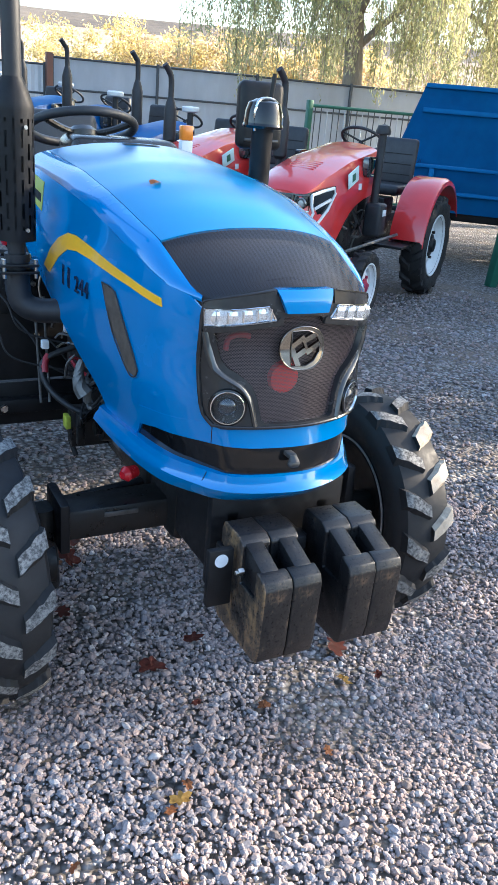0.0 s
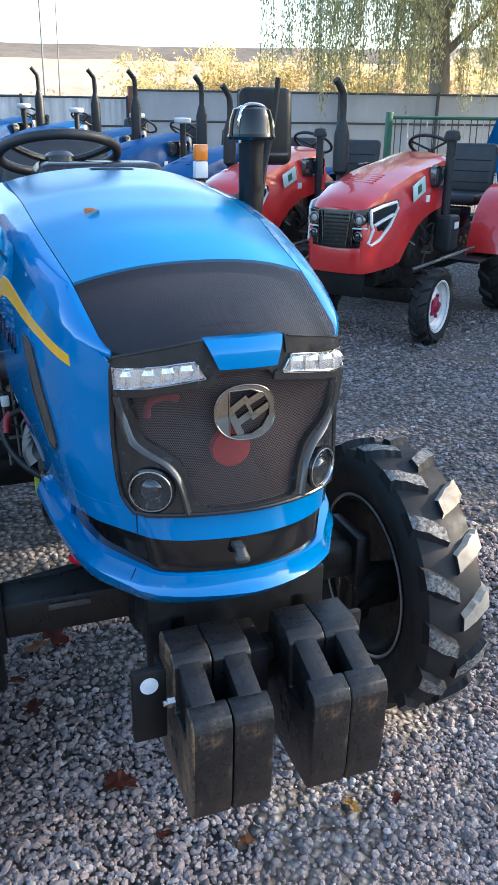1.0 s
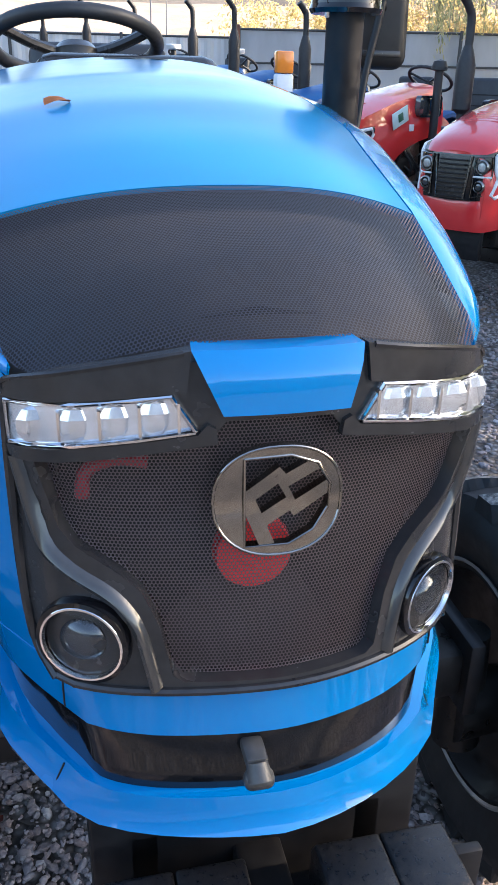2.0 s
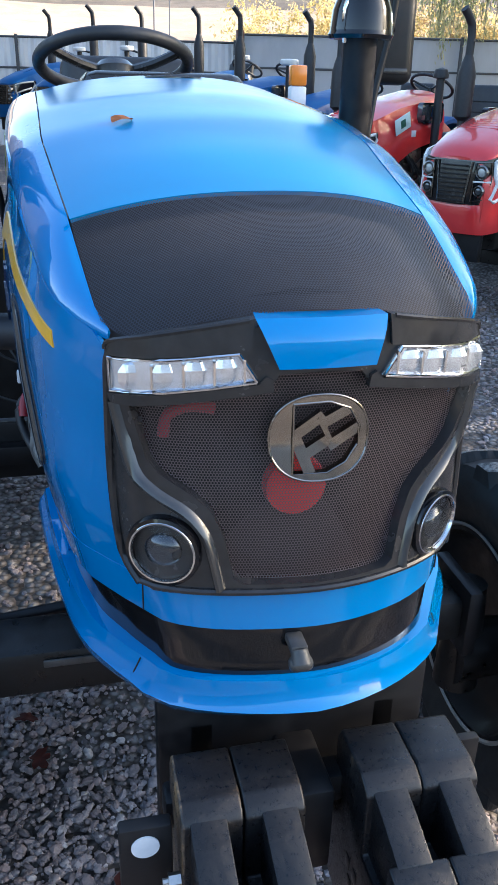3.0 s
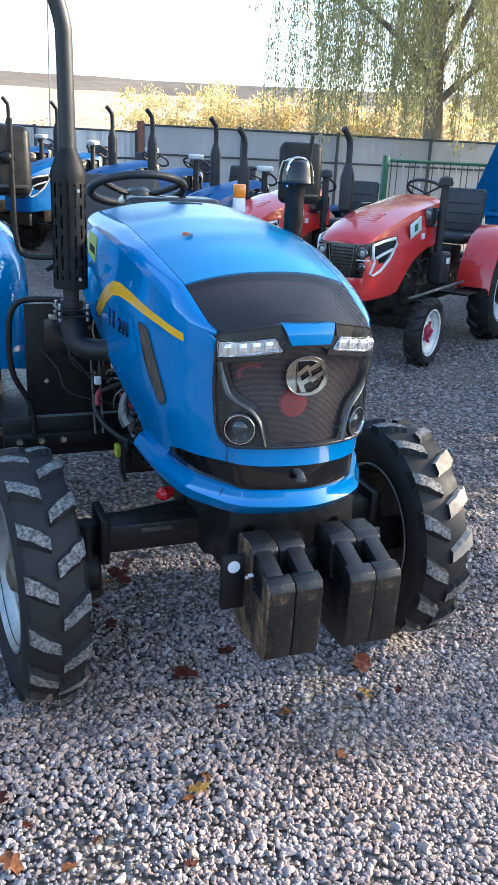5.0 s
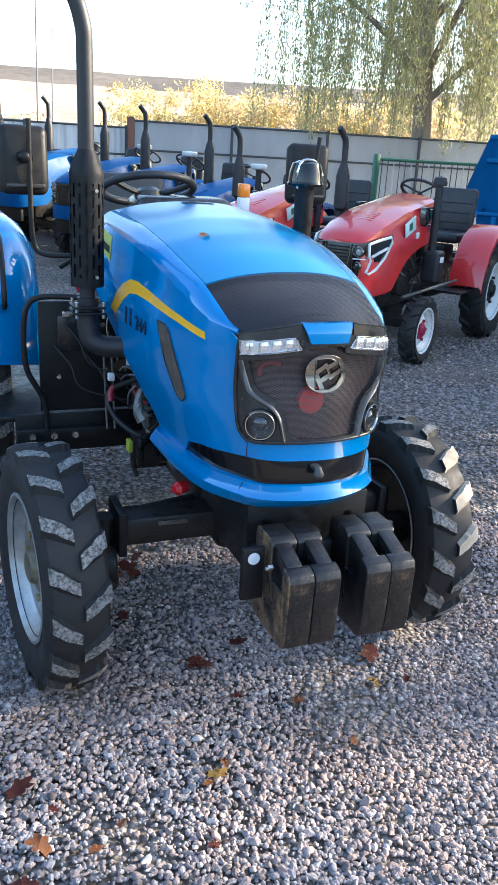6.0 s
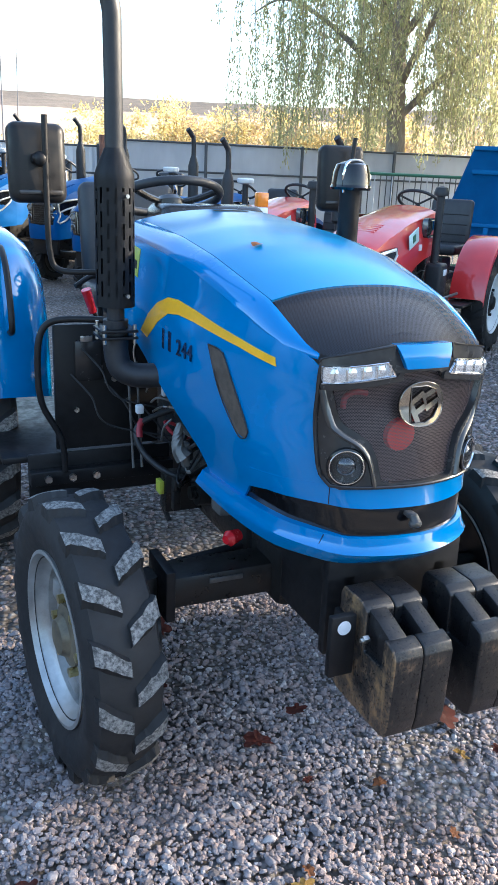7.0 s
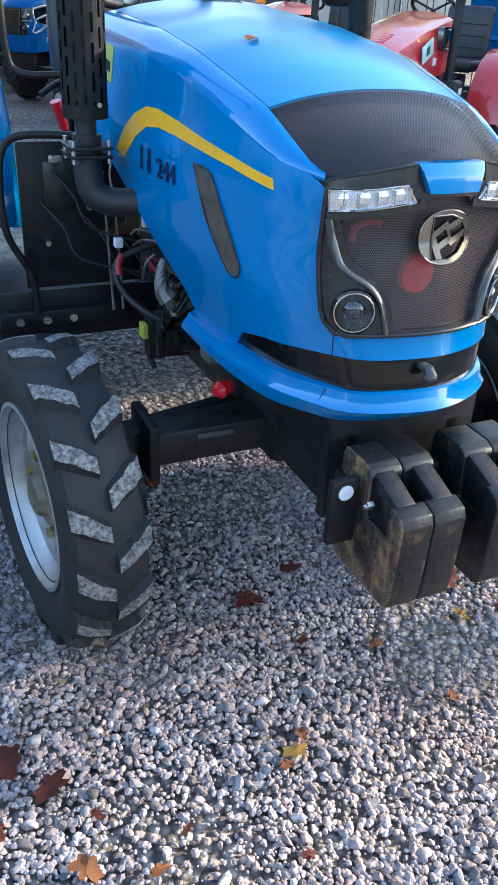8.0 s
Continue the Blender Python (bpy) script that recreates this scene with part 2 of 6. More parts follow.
def ground_build(t, n, b):
    c = coords(t)
    v = n.new("ShaderNodeTexVoronoi")
    v.inputs["Scale"].default_value = 38
    t.links.new(c, v.inputs["Vector"])
    big = noisy(t, 0.6, 5, 0.6)
    col = ramp(t, v.outputs["Color"], [(0.1, (0.17, 0.155, 0.145)), (0.5, (0.30, 0.285, 0.275)), (0.9, (0.45, 0.435, 0.42))])
    dust = n.new("ShaderNodeMix")
    dust.data_type, dust.blend_type = "RGBA", "MULTIPLY"
    dust.inputs[0].default_value = 1.0
    t.links.new(col, dust.inputs[6])
    t.links.new(ramp(t, big, [(0.3, (0.62, 0.60, 0.58)), (0.7, (1, 1, 1))]), dust.inputs[7])
    # Shade between the stones is painted in: each cell darkens towards its rim.
    gap_shade = n.new("ShaderNodeMix")
    gap_shade.data_type, gap_shade.blend_type = "RGBA", "MULTIPLY"
    gap_shade.inputs[0].default_value = 1.0
    t.links.new(dust.outputs[2], gap_shade.inputs[6])
    t.links.new(ramp(t, v.outputs["Distance"], [(0.30, (1, 1, 1)), (0.62, (0.34, 0.31, 0.28))]), gap_shade.inputs[7])
    litter = n.new("ShaderNodeMix")
    litter.data_type, litter.blend_type = "RGBA", "MIX"
    t.links.new(ramp(t, noisy(t, 1.1, 6, 0.72), [(0.50, (0, 0, 0)), (0.62, (0.8, 0.8, 0.8))]), litter.inputs[0])
    t.links.new(gap_shade.outputs[2], litter.inputs[6])
    t.links.new(ramp(t, noisy(t, 45, 4, 0.7), [(0.35, (0.07, 0.055, 0.045)), (0.65, (0.27, 0.21, 0.16))]), litter.inputs[7])
    t.links.new(litter.outputs[2], b.inputs["Base Color"])
    b.inputs["Roughness"].default_value = 0.9
    inv = n.new("ShaderNodeMath")
    inv.operation = "SUBTRACT"
    inv.inputs[0].default_value = 1.0
    t.links.new(v.outputs["Distance"], inv.inputs[1])
    bumped(t, b, inv.outputs[0], 0.9, 0.02)


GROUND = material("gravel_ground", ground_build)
CORRUGATED = surface("pale_corrugated_sheet", (0.58, 0.60, 0.62), (0.74, 0.76, 0.78), (0.4, 0.6), 3, 0.2, 0.03, 0, 5, (1, 1, 0.3))
SHEET = surface("weathered_galvanised_sheet", (0.42, 0.44, 0.47), (0.58, 0.60, 0.63), (0.45, 0.65), 3, 0.35, 0.03, 0, 5, (1, 1, 0.3))
# dark so that the added west walls dim the bonnet flank's reflections
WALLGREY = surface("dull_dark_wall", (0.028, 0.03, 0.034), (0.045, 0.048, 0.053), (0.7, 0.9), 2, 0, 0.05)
BROWN = plain("rusty_brown_post", (0.16, 0.07, 0.045), 0.7)
DARKRAIL = plain("dark_grey_rail", (0.05, 0.055, 0.06), 0.6)
GREEN = surface("green_painted_steel", (0.012, 0.09, 0.055), (0.02, 0.13, 0.08), (0.4, 0.6), 12, 0.0, 0.04)
BARK = surface("grey_bark", (0.17, 0.14, 0.11), (0.34, 0.29, 0.23), (0.8, 0.95), 14, 0, 0.8, 0, 6, (1, 1, 0.25), 0.03)


def leaf_material(name, a, c):
    def build(t, n, b):
        info = n.new("ShaderNodeNewGeometry")
        t.links.new(ramp(t, info.outputs["Random Per Island"], [(0.0, a), (1.0, c)]), b.inputs["Base Color"])
        b.inputs["Roughness"].default_value = 0.6
        tr = n.new("ShaderNodeBsdfTranslucent")
        t.links.new(b.inputs["Base Color"].links[0].from_socket, tr.inputs[0])
        mix = n.new("ShaderNodeMixShader")
        mix.inputs[0].default_value = 0.5
        t.links.new(b.outputs[0], mix.inputs[1]), t.links.new(tr.outputs[0], mix.inputs[2])
        t.links.new(mix.outputs[0], n["Material Output"].inputs[0])
    return material(name, build)


WILLOW = leaf_material("willow_leaves_turning", (0.27, 0.30, 0.14), (0.60, 0.55, 0.30))
SCRUB = leaf_material("yellow_autumn_scrub", (0.48, 0.37, 0.14), (0.74, 0.61, 0.30))
SCRUBBROWN = leaf_material("brown_autumn_scrub", (0.38, 0.27, 0.15), (0.64, 0.50, 0.30))
HILL = surface("pale_dry_bank", (0.31, 0.23, 0.165), (0.48, 0.37, 0.275), (0.85, 0.95), 0.5, 0, 0.4, 0, 8, (1, 1, 2.5), 0.4)
HILLTOP = surface("grey_brown_bank_top", (0.08, 0.065, 0.05), (0.17, 0.14, 0.11), (0.85, 0.95), 0.6, 0, 0.4, 0, 8, (1, 1, 4), 0.4)


# ---- shaping helpers ----
from mathutils.geometry import delaunay_2d_cdt


def part(name, bm, mat, parent=None, label="", smooth=True):
    me = bpy.data.meshes.new(name)
    bm.normal_update()
    bm.to_mesh(me)
    bm.free()
    for m in (mat if isinstance(mat, (list, tuple)) else [mat]):
        me.materials.append(m)
    if smooth:
        me.polygons.foreach_set("use_smooth", [True] * len(me.polygons))
        me.set_sharp_from_angle(angle=radians(38))
    ob = new(name, me)
    ob.parent = parent
    if label:
        tagged(ob, label)
    return ob


def thing(name, at, label, category, group="", kind="", rz=0.0):
    e = new(name)
    e.empty_display_size = 0.1
    e.matrix_world = pose(*at, 0, 0, rz)
    return tagged(e, label, category, group, kind)


def box(bm, lo, hi, bevel=0.0, seg=2, m=None):
    lo, hi = Vector(lo), Vector(hi)
    r = bmesh.ops.create_cube(bm, size=1.0)
    vs = r["verts"]
    bmesh.ops.transform(bm, verts=vs, matrix=Matrix.LocRotScale((lo + hi) / 2, None, hi - lo))
    if bevel:
        es = list({e for v in vs for e in v.link_edges})
        out = bmesh.ops.bevel(bm, geom=es, offset=bevel, segments=seg, affect="EDGES", profile=0.5)
        vs = list({v for f in out["faces"] for v in f.verts} | {v for v in vs if v.is_valid})
    if m is not None:
        bmesh.ops.transform(bm, verts=vs, matrix=m)
    return bm


def rod(bm, p, q, r, r2=None, seg=16, caps=True):
    p, q = Vector(p), Vector(q)
    d = q - p
    m = Matrix.Translation((p + q) / 2) @ d.to_track_quat("Z", "Y").to_matrix().to_4x4()
    bmesh.ops.create_cone(bm, cap_ends=caps, segments=seg, radius1=r, radius2=r if r2 is None else r2, depth=d.length, matrix=m)
    return bm


def smooth_path(pts, n=8):
    pts = [Vector(p) for p in pts]
    out = []
    for i in range(len(pts) - 1):
        a, b, c, d = pts[max(i - 1, 0)], pts[i], pts[i + 1], pts[min(i + 2, len(pts) - 1)]
        for k in range(n):
            t = k / n
            out.append(0.5 * ((2 * b) + (c - a) * t + (2 * a - 5 * b + 4 * c - d) * t * t + (3 * b - a - 3 * c + d) * t ** 3))
    return out + [pts[-1]]


def tube(bm, pts, r, seg=10, curved=True, n=8, closed=False):
    """A pipe along points; r may be a list of radii, one a point of the finished path."""
    ps = smooth_path(pts, n) if curved else [Vector(p) for p in pts]
    rings, ref = [], Vector((0.13, 0.31, 0.94))
    for i, p in enumerate(ps):
        d = (ps[min(i + 1, len(ps) - 1)] - ps[max(i - 1, 0)]).normalized()
        u = d.cross(ref)
        u = u.normalized() if u.length > 1e-3 else d.orthogonal().normalized()
        w = d.cross(u)
        rr = r[min(i, len(r) - 1)] if isinstance(r, (list, tuple)) else r
        rings.append([bm.verts.new(p + rr * (u * math.cos(a) + w * math.sin(a))) for a in (2 * math.pi * k / seg for k in range(seg))])
    for a, b in zip(rings, rings[1:]):
        for k in range(seg):
            bm.faces.new((a[k], a[(k + 1) % seg], b[(k + 1) % seg], b[k]))
    bm.faces.new(rings[0][::-1]), bm.faces.new(rings[-1])
    return bm


def lathe(bm, profile, axis="x", seg=32, at=(0, 0, 0), caps=False):
    """Turns a profile of (radius, along) about an axis through at."""
    at = Vector(at)
    rings = []
    for r, h in profile:
        ring = []
        for k in range(seg):
            a = 2 * math.pi * k / seg
            c, s = r * math.cos(a), r * math.sin(a)
            ring.append(bm.verts.new(at + Vector({"x": (h, c, s), "y": (s, h, c), "z": (c, s, h)}[axis])))
        rings.append(ring)
    for a, b in zip(rings, rings[1:]):
        for k in range(seg):
            bm.faces.new((a[k], a[(k + 1) % seg], b[(k + 1) % seg], b[k]))
    if caps and profile[0][0] > 1e-4:
        bm.faces.new(rings[0][::-1])
    if caps and profile[-1][0] > 1e-4:
        bm.faces.new(rings[-1])
    bmesh.ops.remove_doubles(bm, verts=[v for rg in (rings[0], rings[-1]) for v in rg], dist=1e-5)
    bmesh.ops.recalc_face_normals(bm, faces=bm.faces[:])
    return bm


def extrude_profile(bm, pts, x0, x1, bevel=0.0, seg=2):
    """A closed outline of (y, z) pushed from x0 to x1."""
    a = [bm.verts.new((x0, y, z)) for y, z in pts]
    f = bm.faces.new(a)
    r = bmesh.ops.extrude_face_region(bm, geom=[f])
    vs = [v for v in r["geom"] if isinstance(v, bmesh.types.BMVert)]
    bmesh.ops.translate(bm, verts=vs, vec=(x1 - x0, 0, 0))
    bmesh.ops.recalc_face_normals(bm, faces=bm.faces[:])
    if bevel:
        es = list({e for v in a + vs for e in v.link_edges})
        bmesh.ops.bevel(bm, geom=es, offset=bevel, segments=seg, affect="EDGES", profile=0.5)
    return bm


def fill(outline, holes=(), step=0.02):
    """Triangles inside an outline less its holes, in the plane: points, faces, and the loops of rim points."""
    def dense(loop):
        out = []
        for (ax, ay), (bx, by) in zip(loop, loop[1:] + loop[:1]):
            k = max(1, int(math.hypot(bx - ax, by - ay) / step))
            out += [(ax + (bx - ax) * i / k, ay + (by - ay) * i / k) for i in range(k)]
        return out

    def inside(p, loop):
        c = False
        for (ax, ay), (bx, by) in zip(loop, loop[1:] + loop[:1]):
            if (ay > p[1]) != (by > p[1]) and p[0] < (bx - ax) * (p[1] - ay) / (by - ay) + ax:
                c = not c
        return c
    loops = [dense(list(outline))] + [dense(list(h)) for h in holes]
    pts, edges, rims = [], [], []
    for lp in loops:
        o = len(pts)
        pts += lp
        ids = list(range(o, o + len(lp)))
        rims.append(ids)
        edges += list(zip(ids, ids[1:] + ids[:1]))
    xs, ys = [p[0] for p in loops[0]], [p[1] for p in loops[0]]
    rim = np.array(pts)
    y = min(ys) + step / 2
    odd = 0
    while y < max(ys):
        x = min(xs) + step * (0.5 if odd else 1.0)
        while x < max(xs):
            if inside((x, y), loops[0]) and not any(inside((x, y), h) for h in loops[1:]) and np.hypot(rim[:, 0] - x, rim[:, 1] - y).min() > step * 0.45:
                pts.append((x, y))
            x += step
        y += step * 0.87
        odd = 1 - odd
    v, e, f, ov, oe, of = delaunay_2d_cdt([Vector(p) for p in pts], edges, [], 0, 1e-6)
    tri = []
    for t in f:
        cx, cy = sum(v[i][0] for i in t) / 3, sum(v[i][1] for i in t) / 3
        if inside((cx, cy), loops[0]) and not any(inside((cx, cy), h) for h in loops[1:]):
            tri.append(t)
    new_id = {}
    for i, src in enumerate(ov):
        for s in src:
            new_id[s] = i
    return [tuple(p) for p in v], tri, [[new_id[i] for i in r] for r in rims]


def panel(bm, outline, place, front, back=None, holes=(), step=0.02):
    """A panel with thickness: place(u, v, off) gives the point of the skin; front and back are distances off it."""
    pts, tri, rims = fill(outline, holes, step)
    uv = bm.loops.layers.uv.verify()
    top = [bm.verts.new(place(u, v, front)) for u, v in pts]
    made = []
    for t in tri:
        f = bm.faces.new([top[i] for i in t])
        for lp, i in zip(f.loops, t):
            lp[uv].uv = pts[i]
        made.append(f)
    if back is not None:
        low = [bm.verts.new(place(u, v, back)) for u, v in pts]
        for t in tri:
            made.append(bm.faces.new([low[i] for i in reversed(t)]))
        for r in rims:
            for a, b in zip(r, r[1:] + r[:1]):
                try:
                    made.append(bm.faces.new((top[a], low[a], low[b], top[b])))
                except ValueError:
                    pass
    bmesh.ops.delete(bm, geom=[v for v in bm.verts if not v.link_faces], context="VERTS")
    bmesh.ops.recalc_face_normals(bm, faces=[f for f in made if f.is_valid])
    return bm


def BM():
    return bmesh.new()


def lerp(x, table):
    """Straight steps through a table of (x, value)."""
    return float(np.interp(x, [a for a, b in table], [b for a, b in table]))


# ---- ground ----
def ground_z(x, y):
    """The yard's level: a shallow dip under each front wheel."""
    return -0.045 * np.exp(-((np.abs(x) - 0.68) ** 2) / 0.035 - ((y - 0.42) ** 2) / 0.10)


b = BM()
bmesh.ops.create_grid(b, x_segments=120, y_segments=120, size=1.0)
for v in b.verts:
    r = max(abs(v.co.x), abs(v.co.y))
    k = 14 * r + 2500 * r ** 9
    d = v.co.normalized() if v.co.length else Vector((0, 0, 0))
    v.co = Vector((v.co.x / r * k, v.co.y / r * k, 0)) if r else Vector((0, 0, 0))
    v.co.z = 0.012 * (noise.noise(v.co * 0.9) + 0.5 * noise.noise(v.co * 2.3)) * (1 if r < 0.7 else 0) - 0.003 + float(ground_z(v.co.x, v.co.y))
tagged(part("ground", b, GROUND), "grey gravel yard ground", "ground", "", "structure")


def gravel(name, n, x0, x1, y0, y1, s0, s1, fine, seed, keep=None):
    """Loose stones joined into one mesh: dented balls, pressed flat, lying where the seed throws them."""
    rs = np.random.RandomState(seed)
    b = BM()
    bmesh.ops.create_icosphere(b, subdivisions=2 if fine else 1, radius=1.0)
    base = np.array([v.co[:] for v in b.verts])
    tri = np.array([[v.index for v in f.verts] for f in b.faces])
    b.free()
    pos = np.stack([rs.uniform(x0, x1, n), rs.uniform(y0, y1, n)], 1)
    if keep is not None:
        pos = pos[keep(pos, rs)]
    n = len(pos)
    size = s0 + (s1 - s0) * rs.beta(1.0, 3.4, n)
    dent = 1 + rs.uniform(-0.14, 0.12, (n, len(base)))
    if fine:
        knots = rs.normal(size=(n, 8, 3))
        knots /= np.linalg.norm(knots, axis=2, keepdims=True)
        dots = np.einsum("vk,njk->nvj", base, knots)
        cut = np.minimum(1, (rs.uniform(0.24, 0.66, (n, 1, 8)) / np.maximum(dots, 0.05))).min(axis=2)
        dent = cut * (1 + rs.uniform(-0.04, 0.04, (n, len(base))))
    pts = base[None] * dent[:, :, None]
    pts *= (size[:, None] * np.stack([rs.uniform(0.75, 1.35, n), rs.uniform(0.7, 1.1, n), rs.uniform(0.5, 0.9, n)], 1))[:, None, :]
    a, t = rs.uniform(0, 2 * np.pi, n), rs.normal(0, 0.28, n)
    ca, sa_, ct, st = np.cos(a), np.sin(a), np.cos(t), np.sin(t)
    x, y, z = pts[..., 0], pts[..., 1], pts[..., 2]
    y, z = y * ct[:, None] - z * st[:, None], y * st[:, None] + z * ct[:, None]
    x, y = x * ca[:, None] - y * sa_[:, None], x * sa_[:, None] + y * ca[:, None]
    lift = rs.uniform(-0.15, 0.6, n) * size * 0.45 + 0.001
    lift = lift + ground_z(pos[:, 0], pos[:, 1])
    out = np.stack([x + pos[:, :1], y + pos[:, 1:], z + lift[:, None]], 2).reshape(-1, 3)
    faces = (tri[None] + (np.arange(n) * len(base))[:, None, None]).reshape(-1, 3)
    me = bpy.data.meshes.new(name)
    me.vertices.add(len(out))
    me.vertices.foreach_set("co", out.astype(np.float32).ravel())
    me.loops.add(faces.size)
    me.loops.foreach_set("vertex_index", faces.astype(np.int32).ravel())
    me.polygons.add(len(faces))
    me.polygons.foreach_set("loop_start", np.arange(0, faces.size, 3, dtype=np.int32))
    me.polygons.foreach_set("use_smooth", np.repeat(rs.uniform(0, 1, n) < (0.45 if fine else 0.0), len(tri)))
    me.update(calc_edges=True)
    me.materials.append(GRAVEL)
    return tagged(new(name, me), "loose crushed grey and white stones on the yard", "gravel", "", "stuff")


def bare_patches(p, rs):
    """Which stones stay: fewer where the yard is worn down to fine grit."""
    x, y = p[:, 0], p[:, 1]
    worn = np.sin(5.1 * x + 2.3 * y + 0.4) + np.sin(-3.2 * x + 6.7 * y + 1.9) + 0.8 * np.sin(9.3 * x - 4.1 * y) + 0.6 * np.sin(13.0 * x + 11.0 * y)
    return rs.uniform(0, 1, len(p)) < np.clip(0.92 - 0.32 * (worn - 0.2), 0.25, 1.0)


gravel("gravel", 9500, -1.3, 1.5, -0.85, 1.15, 0.0085, 0.027, True, 11, bare_patches)
gravel("gravel_chips", 30000, -1.3, 1.5, -0.85, 1.15, 0.0055, 0.016, False, 15, bare_patches)
gravel("gravel_fines", 15000, -1.3, 1.5, -0.85, 1.15, 0.003, 0.0085, False, 12)
gravel("gravel_beyond", 15000, -1.8, 5.0, 1.15, 5.0, 0.008, 0.024, False, 13)
gravel("gravel_yard", 6000, 1.5, 3.6, -0.85, 1.15, 0.008, 0.024, False, 14)


# ---- fallen leaves ----
def fallen_leaf(at, size, mat, turn, seed, label):
    rs = random.Random(seed)
    b = BM()
    n = 22
    c = b.verts.new((0, 0, 0.012))
    fold, bend = rs.uniform(0.4, 1.3), rs.uniform(0, 6)
    ring = []
    for k in range(n):
        a = 2 * math.pi * k / n
        r = size * rs.uniform(0.85, 1.05) * (1.15 if abs(math.cos(a)) > 0.7 else 0.80) * (0.58 if k % 4 == 2 else 0.85 if k % 2 else 1.0)
        ring.append(b.verts.new((r * math.cos(a), r * math.sin(a), 0.010 + rs.uniform(-0.001, 0.002) + fold * size * (0.25 * math.sin(a) ** 2 + 0.15 * math.cos(a + bend)))))
    for k in range(n):
        b.faces.new((c, ring[k], ring[(k + 1) % n]))
    bmesh.ops.solidify(b, geom=b.faces[:], thickness=0.0012)
    ob = tagged(part("fallen_leaf", b, mat), label, "leaf", "fallen leaves")
    ob.matrix_world = pose(at[0], at[1], at[2] if len(at) > 2 else 0.014, rs.uniform(-14, 14), rs.uniform(-14, 14), turn)
    return ob


for k, (x, y, sz, mt) in enumerate(((-0.226, 0.291, 0.045, LEAFRED), (0.369, 0.19, 0.05, LEAFRED), (0.30, 0.03, 0.026, LEAFYELLOW), (-0.331, -0.207, 0.028, LEAFYELLOW), (-0.365, -0.235, 0.022, LEAFORANGE), (-0.30, -0.17, 0.018, LEAFORANGE), (0.02, 0.02, 0.02, LEAFORANGE), (-0.16, 0.10, 0.02, LEAFRED), (-0.40, 0.66, 0.035, LEAFRED), (-0.05, 0.38, 0.034, LEAFRED), (-0.85, -0.10, 0.04, LEAFRED), (-0.92, 0.0, 0.045, LEAFRED), (-0.83, -0.30, 0.034, LEAFORANGE), (-0.70, -0.36, 0.02, LEAFORANGE), (0.10, -0.20, 0.018, LEAFORANGE), (-0.30, 1.0, 0.05, LEAFRED), (-0.36, 0.95, 0.04, LEAFORANGE), (-0.24, 1.1, 0.045, LEAFRED), (-0.98, -0.16, 0.03, LEAFRED), (-0.88, -0.42, 0.035, LEAFRED), (-1.02, -0.34, 0.03, LEAFORANGE), (-0.78, -0.2, 0.018, LEAFRED), (-0.42, -0.44, 0.016, LEAFRED), (0.42, 0.02, 0.02, LEAFRED), (-0.50, 0.92, 0.03, LEAFRED), (-0.44, 0.80, 0.026, LEAFRED), (-0.62, -0.30, 0.016, LEAFORANGE))):
    fallen_leaf((x, y), sz, mt, 57 * k, k, {"dead_red_leaves": "dry dark red fallen leaf on the gravel", "dead_yellow_leaves": "pale yellow fallen leaf on the gravel", "dead_orange_leaves": "small orange fallen leaf on the gravel"}[mt.name])


# ---- boundary fence ----
def sheet_fence(name, p, q, h, wave, deep, label):
    """Profiled sheet between two plan points, with posts and rails before it."""
    p, q = Vector((*p, 0)), Vector((*q, 0))
    d = q - p
    n_ = Vector((d.y, -d.x, 0)).normalized()
    e = tagged(new(name), label, "fence", "", "structure")
    e.matrix_world = Matrix.Identity(4)
    e.empty_display_size = 0.1
    cols = int(d.length / wave)
    sheets = max(1, round(d.length / 2.2))
    per = max(2, cols // sheets)
    for s in range(sheets):
        b = BM()
        rows = []
        for i in range(per * 4 + 1):
            u = (s + i / (per * 4)) / sheets
            o = deep * (1 if (i % 4) in (1, 2) else 0)
            rows.append([b.verts.new(p + d * u + n_ * o + Vector((0, 0, z))) for z in (0.02, h + 0.012 * (s % 2))])
        for r0, r1 in zip(rows, rows[1:]):
            b.faces.new((r0[0], r1[0], r1[1], r0[1]))
        bmesh.ops.solidify(b, geom=b.faces[:], thickness=0.002)
        part("sheet_panel", b, CORRUGATED if deep > 0.02 else SHEET, e, "", False)
    ang = math.atan2(d.y, d.x)
    for s in range(sheets + 1):
        c = p + d * (s / sheets) + n_ * 0.06
        ob = part("fence_post", box(BM(), (-0.03, -0.03, 0), (0.03, 0.03, h + 0.03), 0.004), DARKRAIL, e)
        ob.matrix_local = Matrix.Translation(c) @ Matrix.Rotation(ang, 4, "Z")
    for z in (0.55, h * 0.72, h - 0.02):
        a, c = p + n_ * 0.05 + Vector((0, 0, z)), q + n_ * 0.05 + Vector((0, 0, z))
        part("fence_rail", rod(BM(), a, c, 0.022, None, 6), DARKRAIL, e)
    return e


sheet_fence("fence_corrugated", (-7.5, 19.2), (3.55, 17.6), 2.12, 0.25, 0.045, "weathered corrugated grey sheet fence")
sheet_fence("fence_sheet", (3.7, 17.5), (12.5, 15.4), 2.28, 1.1, 0.01, "flat grey sheet fence on dark rails")
ob = part("fence_post_rusty", box(BM(), (-0.07, -0.07, 0), (0.07, 0.07, 2.34), 0.01), BROWN)
ob.matrix_world = pose(3.62, 17.45, 0)
tagged(ob, "rusty brown square fence post", "post", "", "structure")

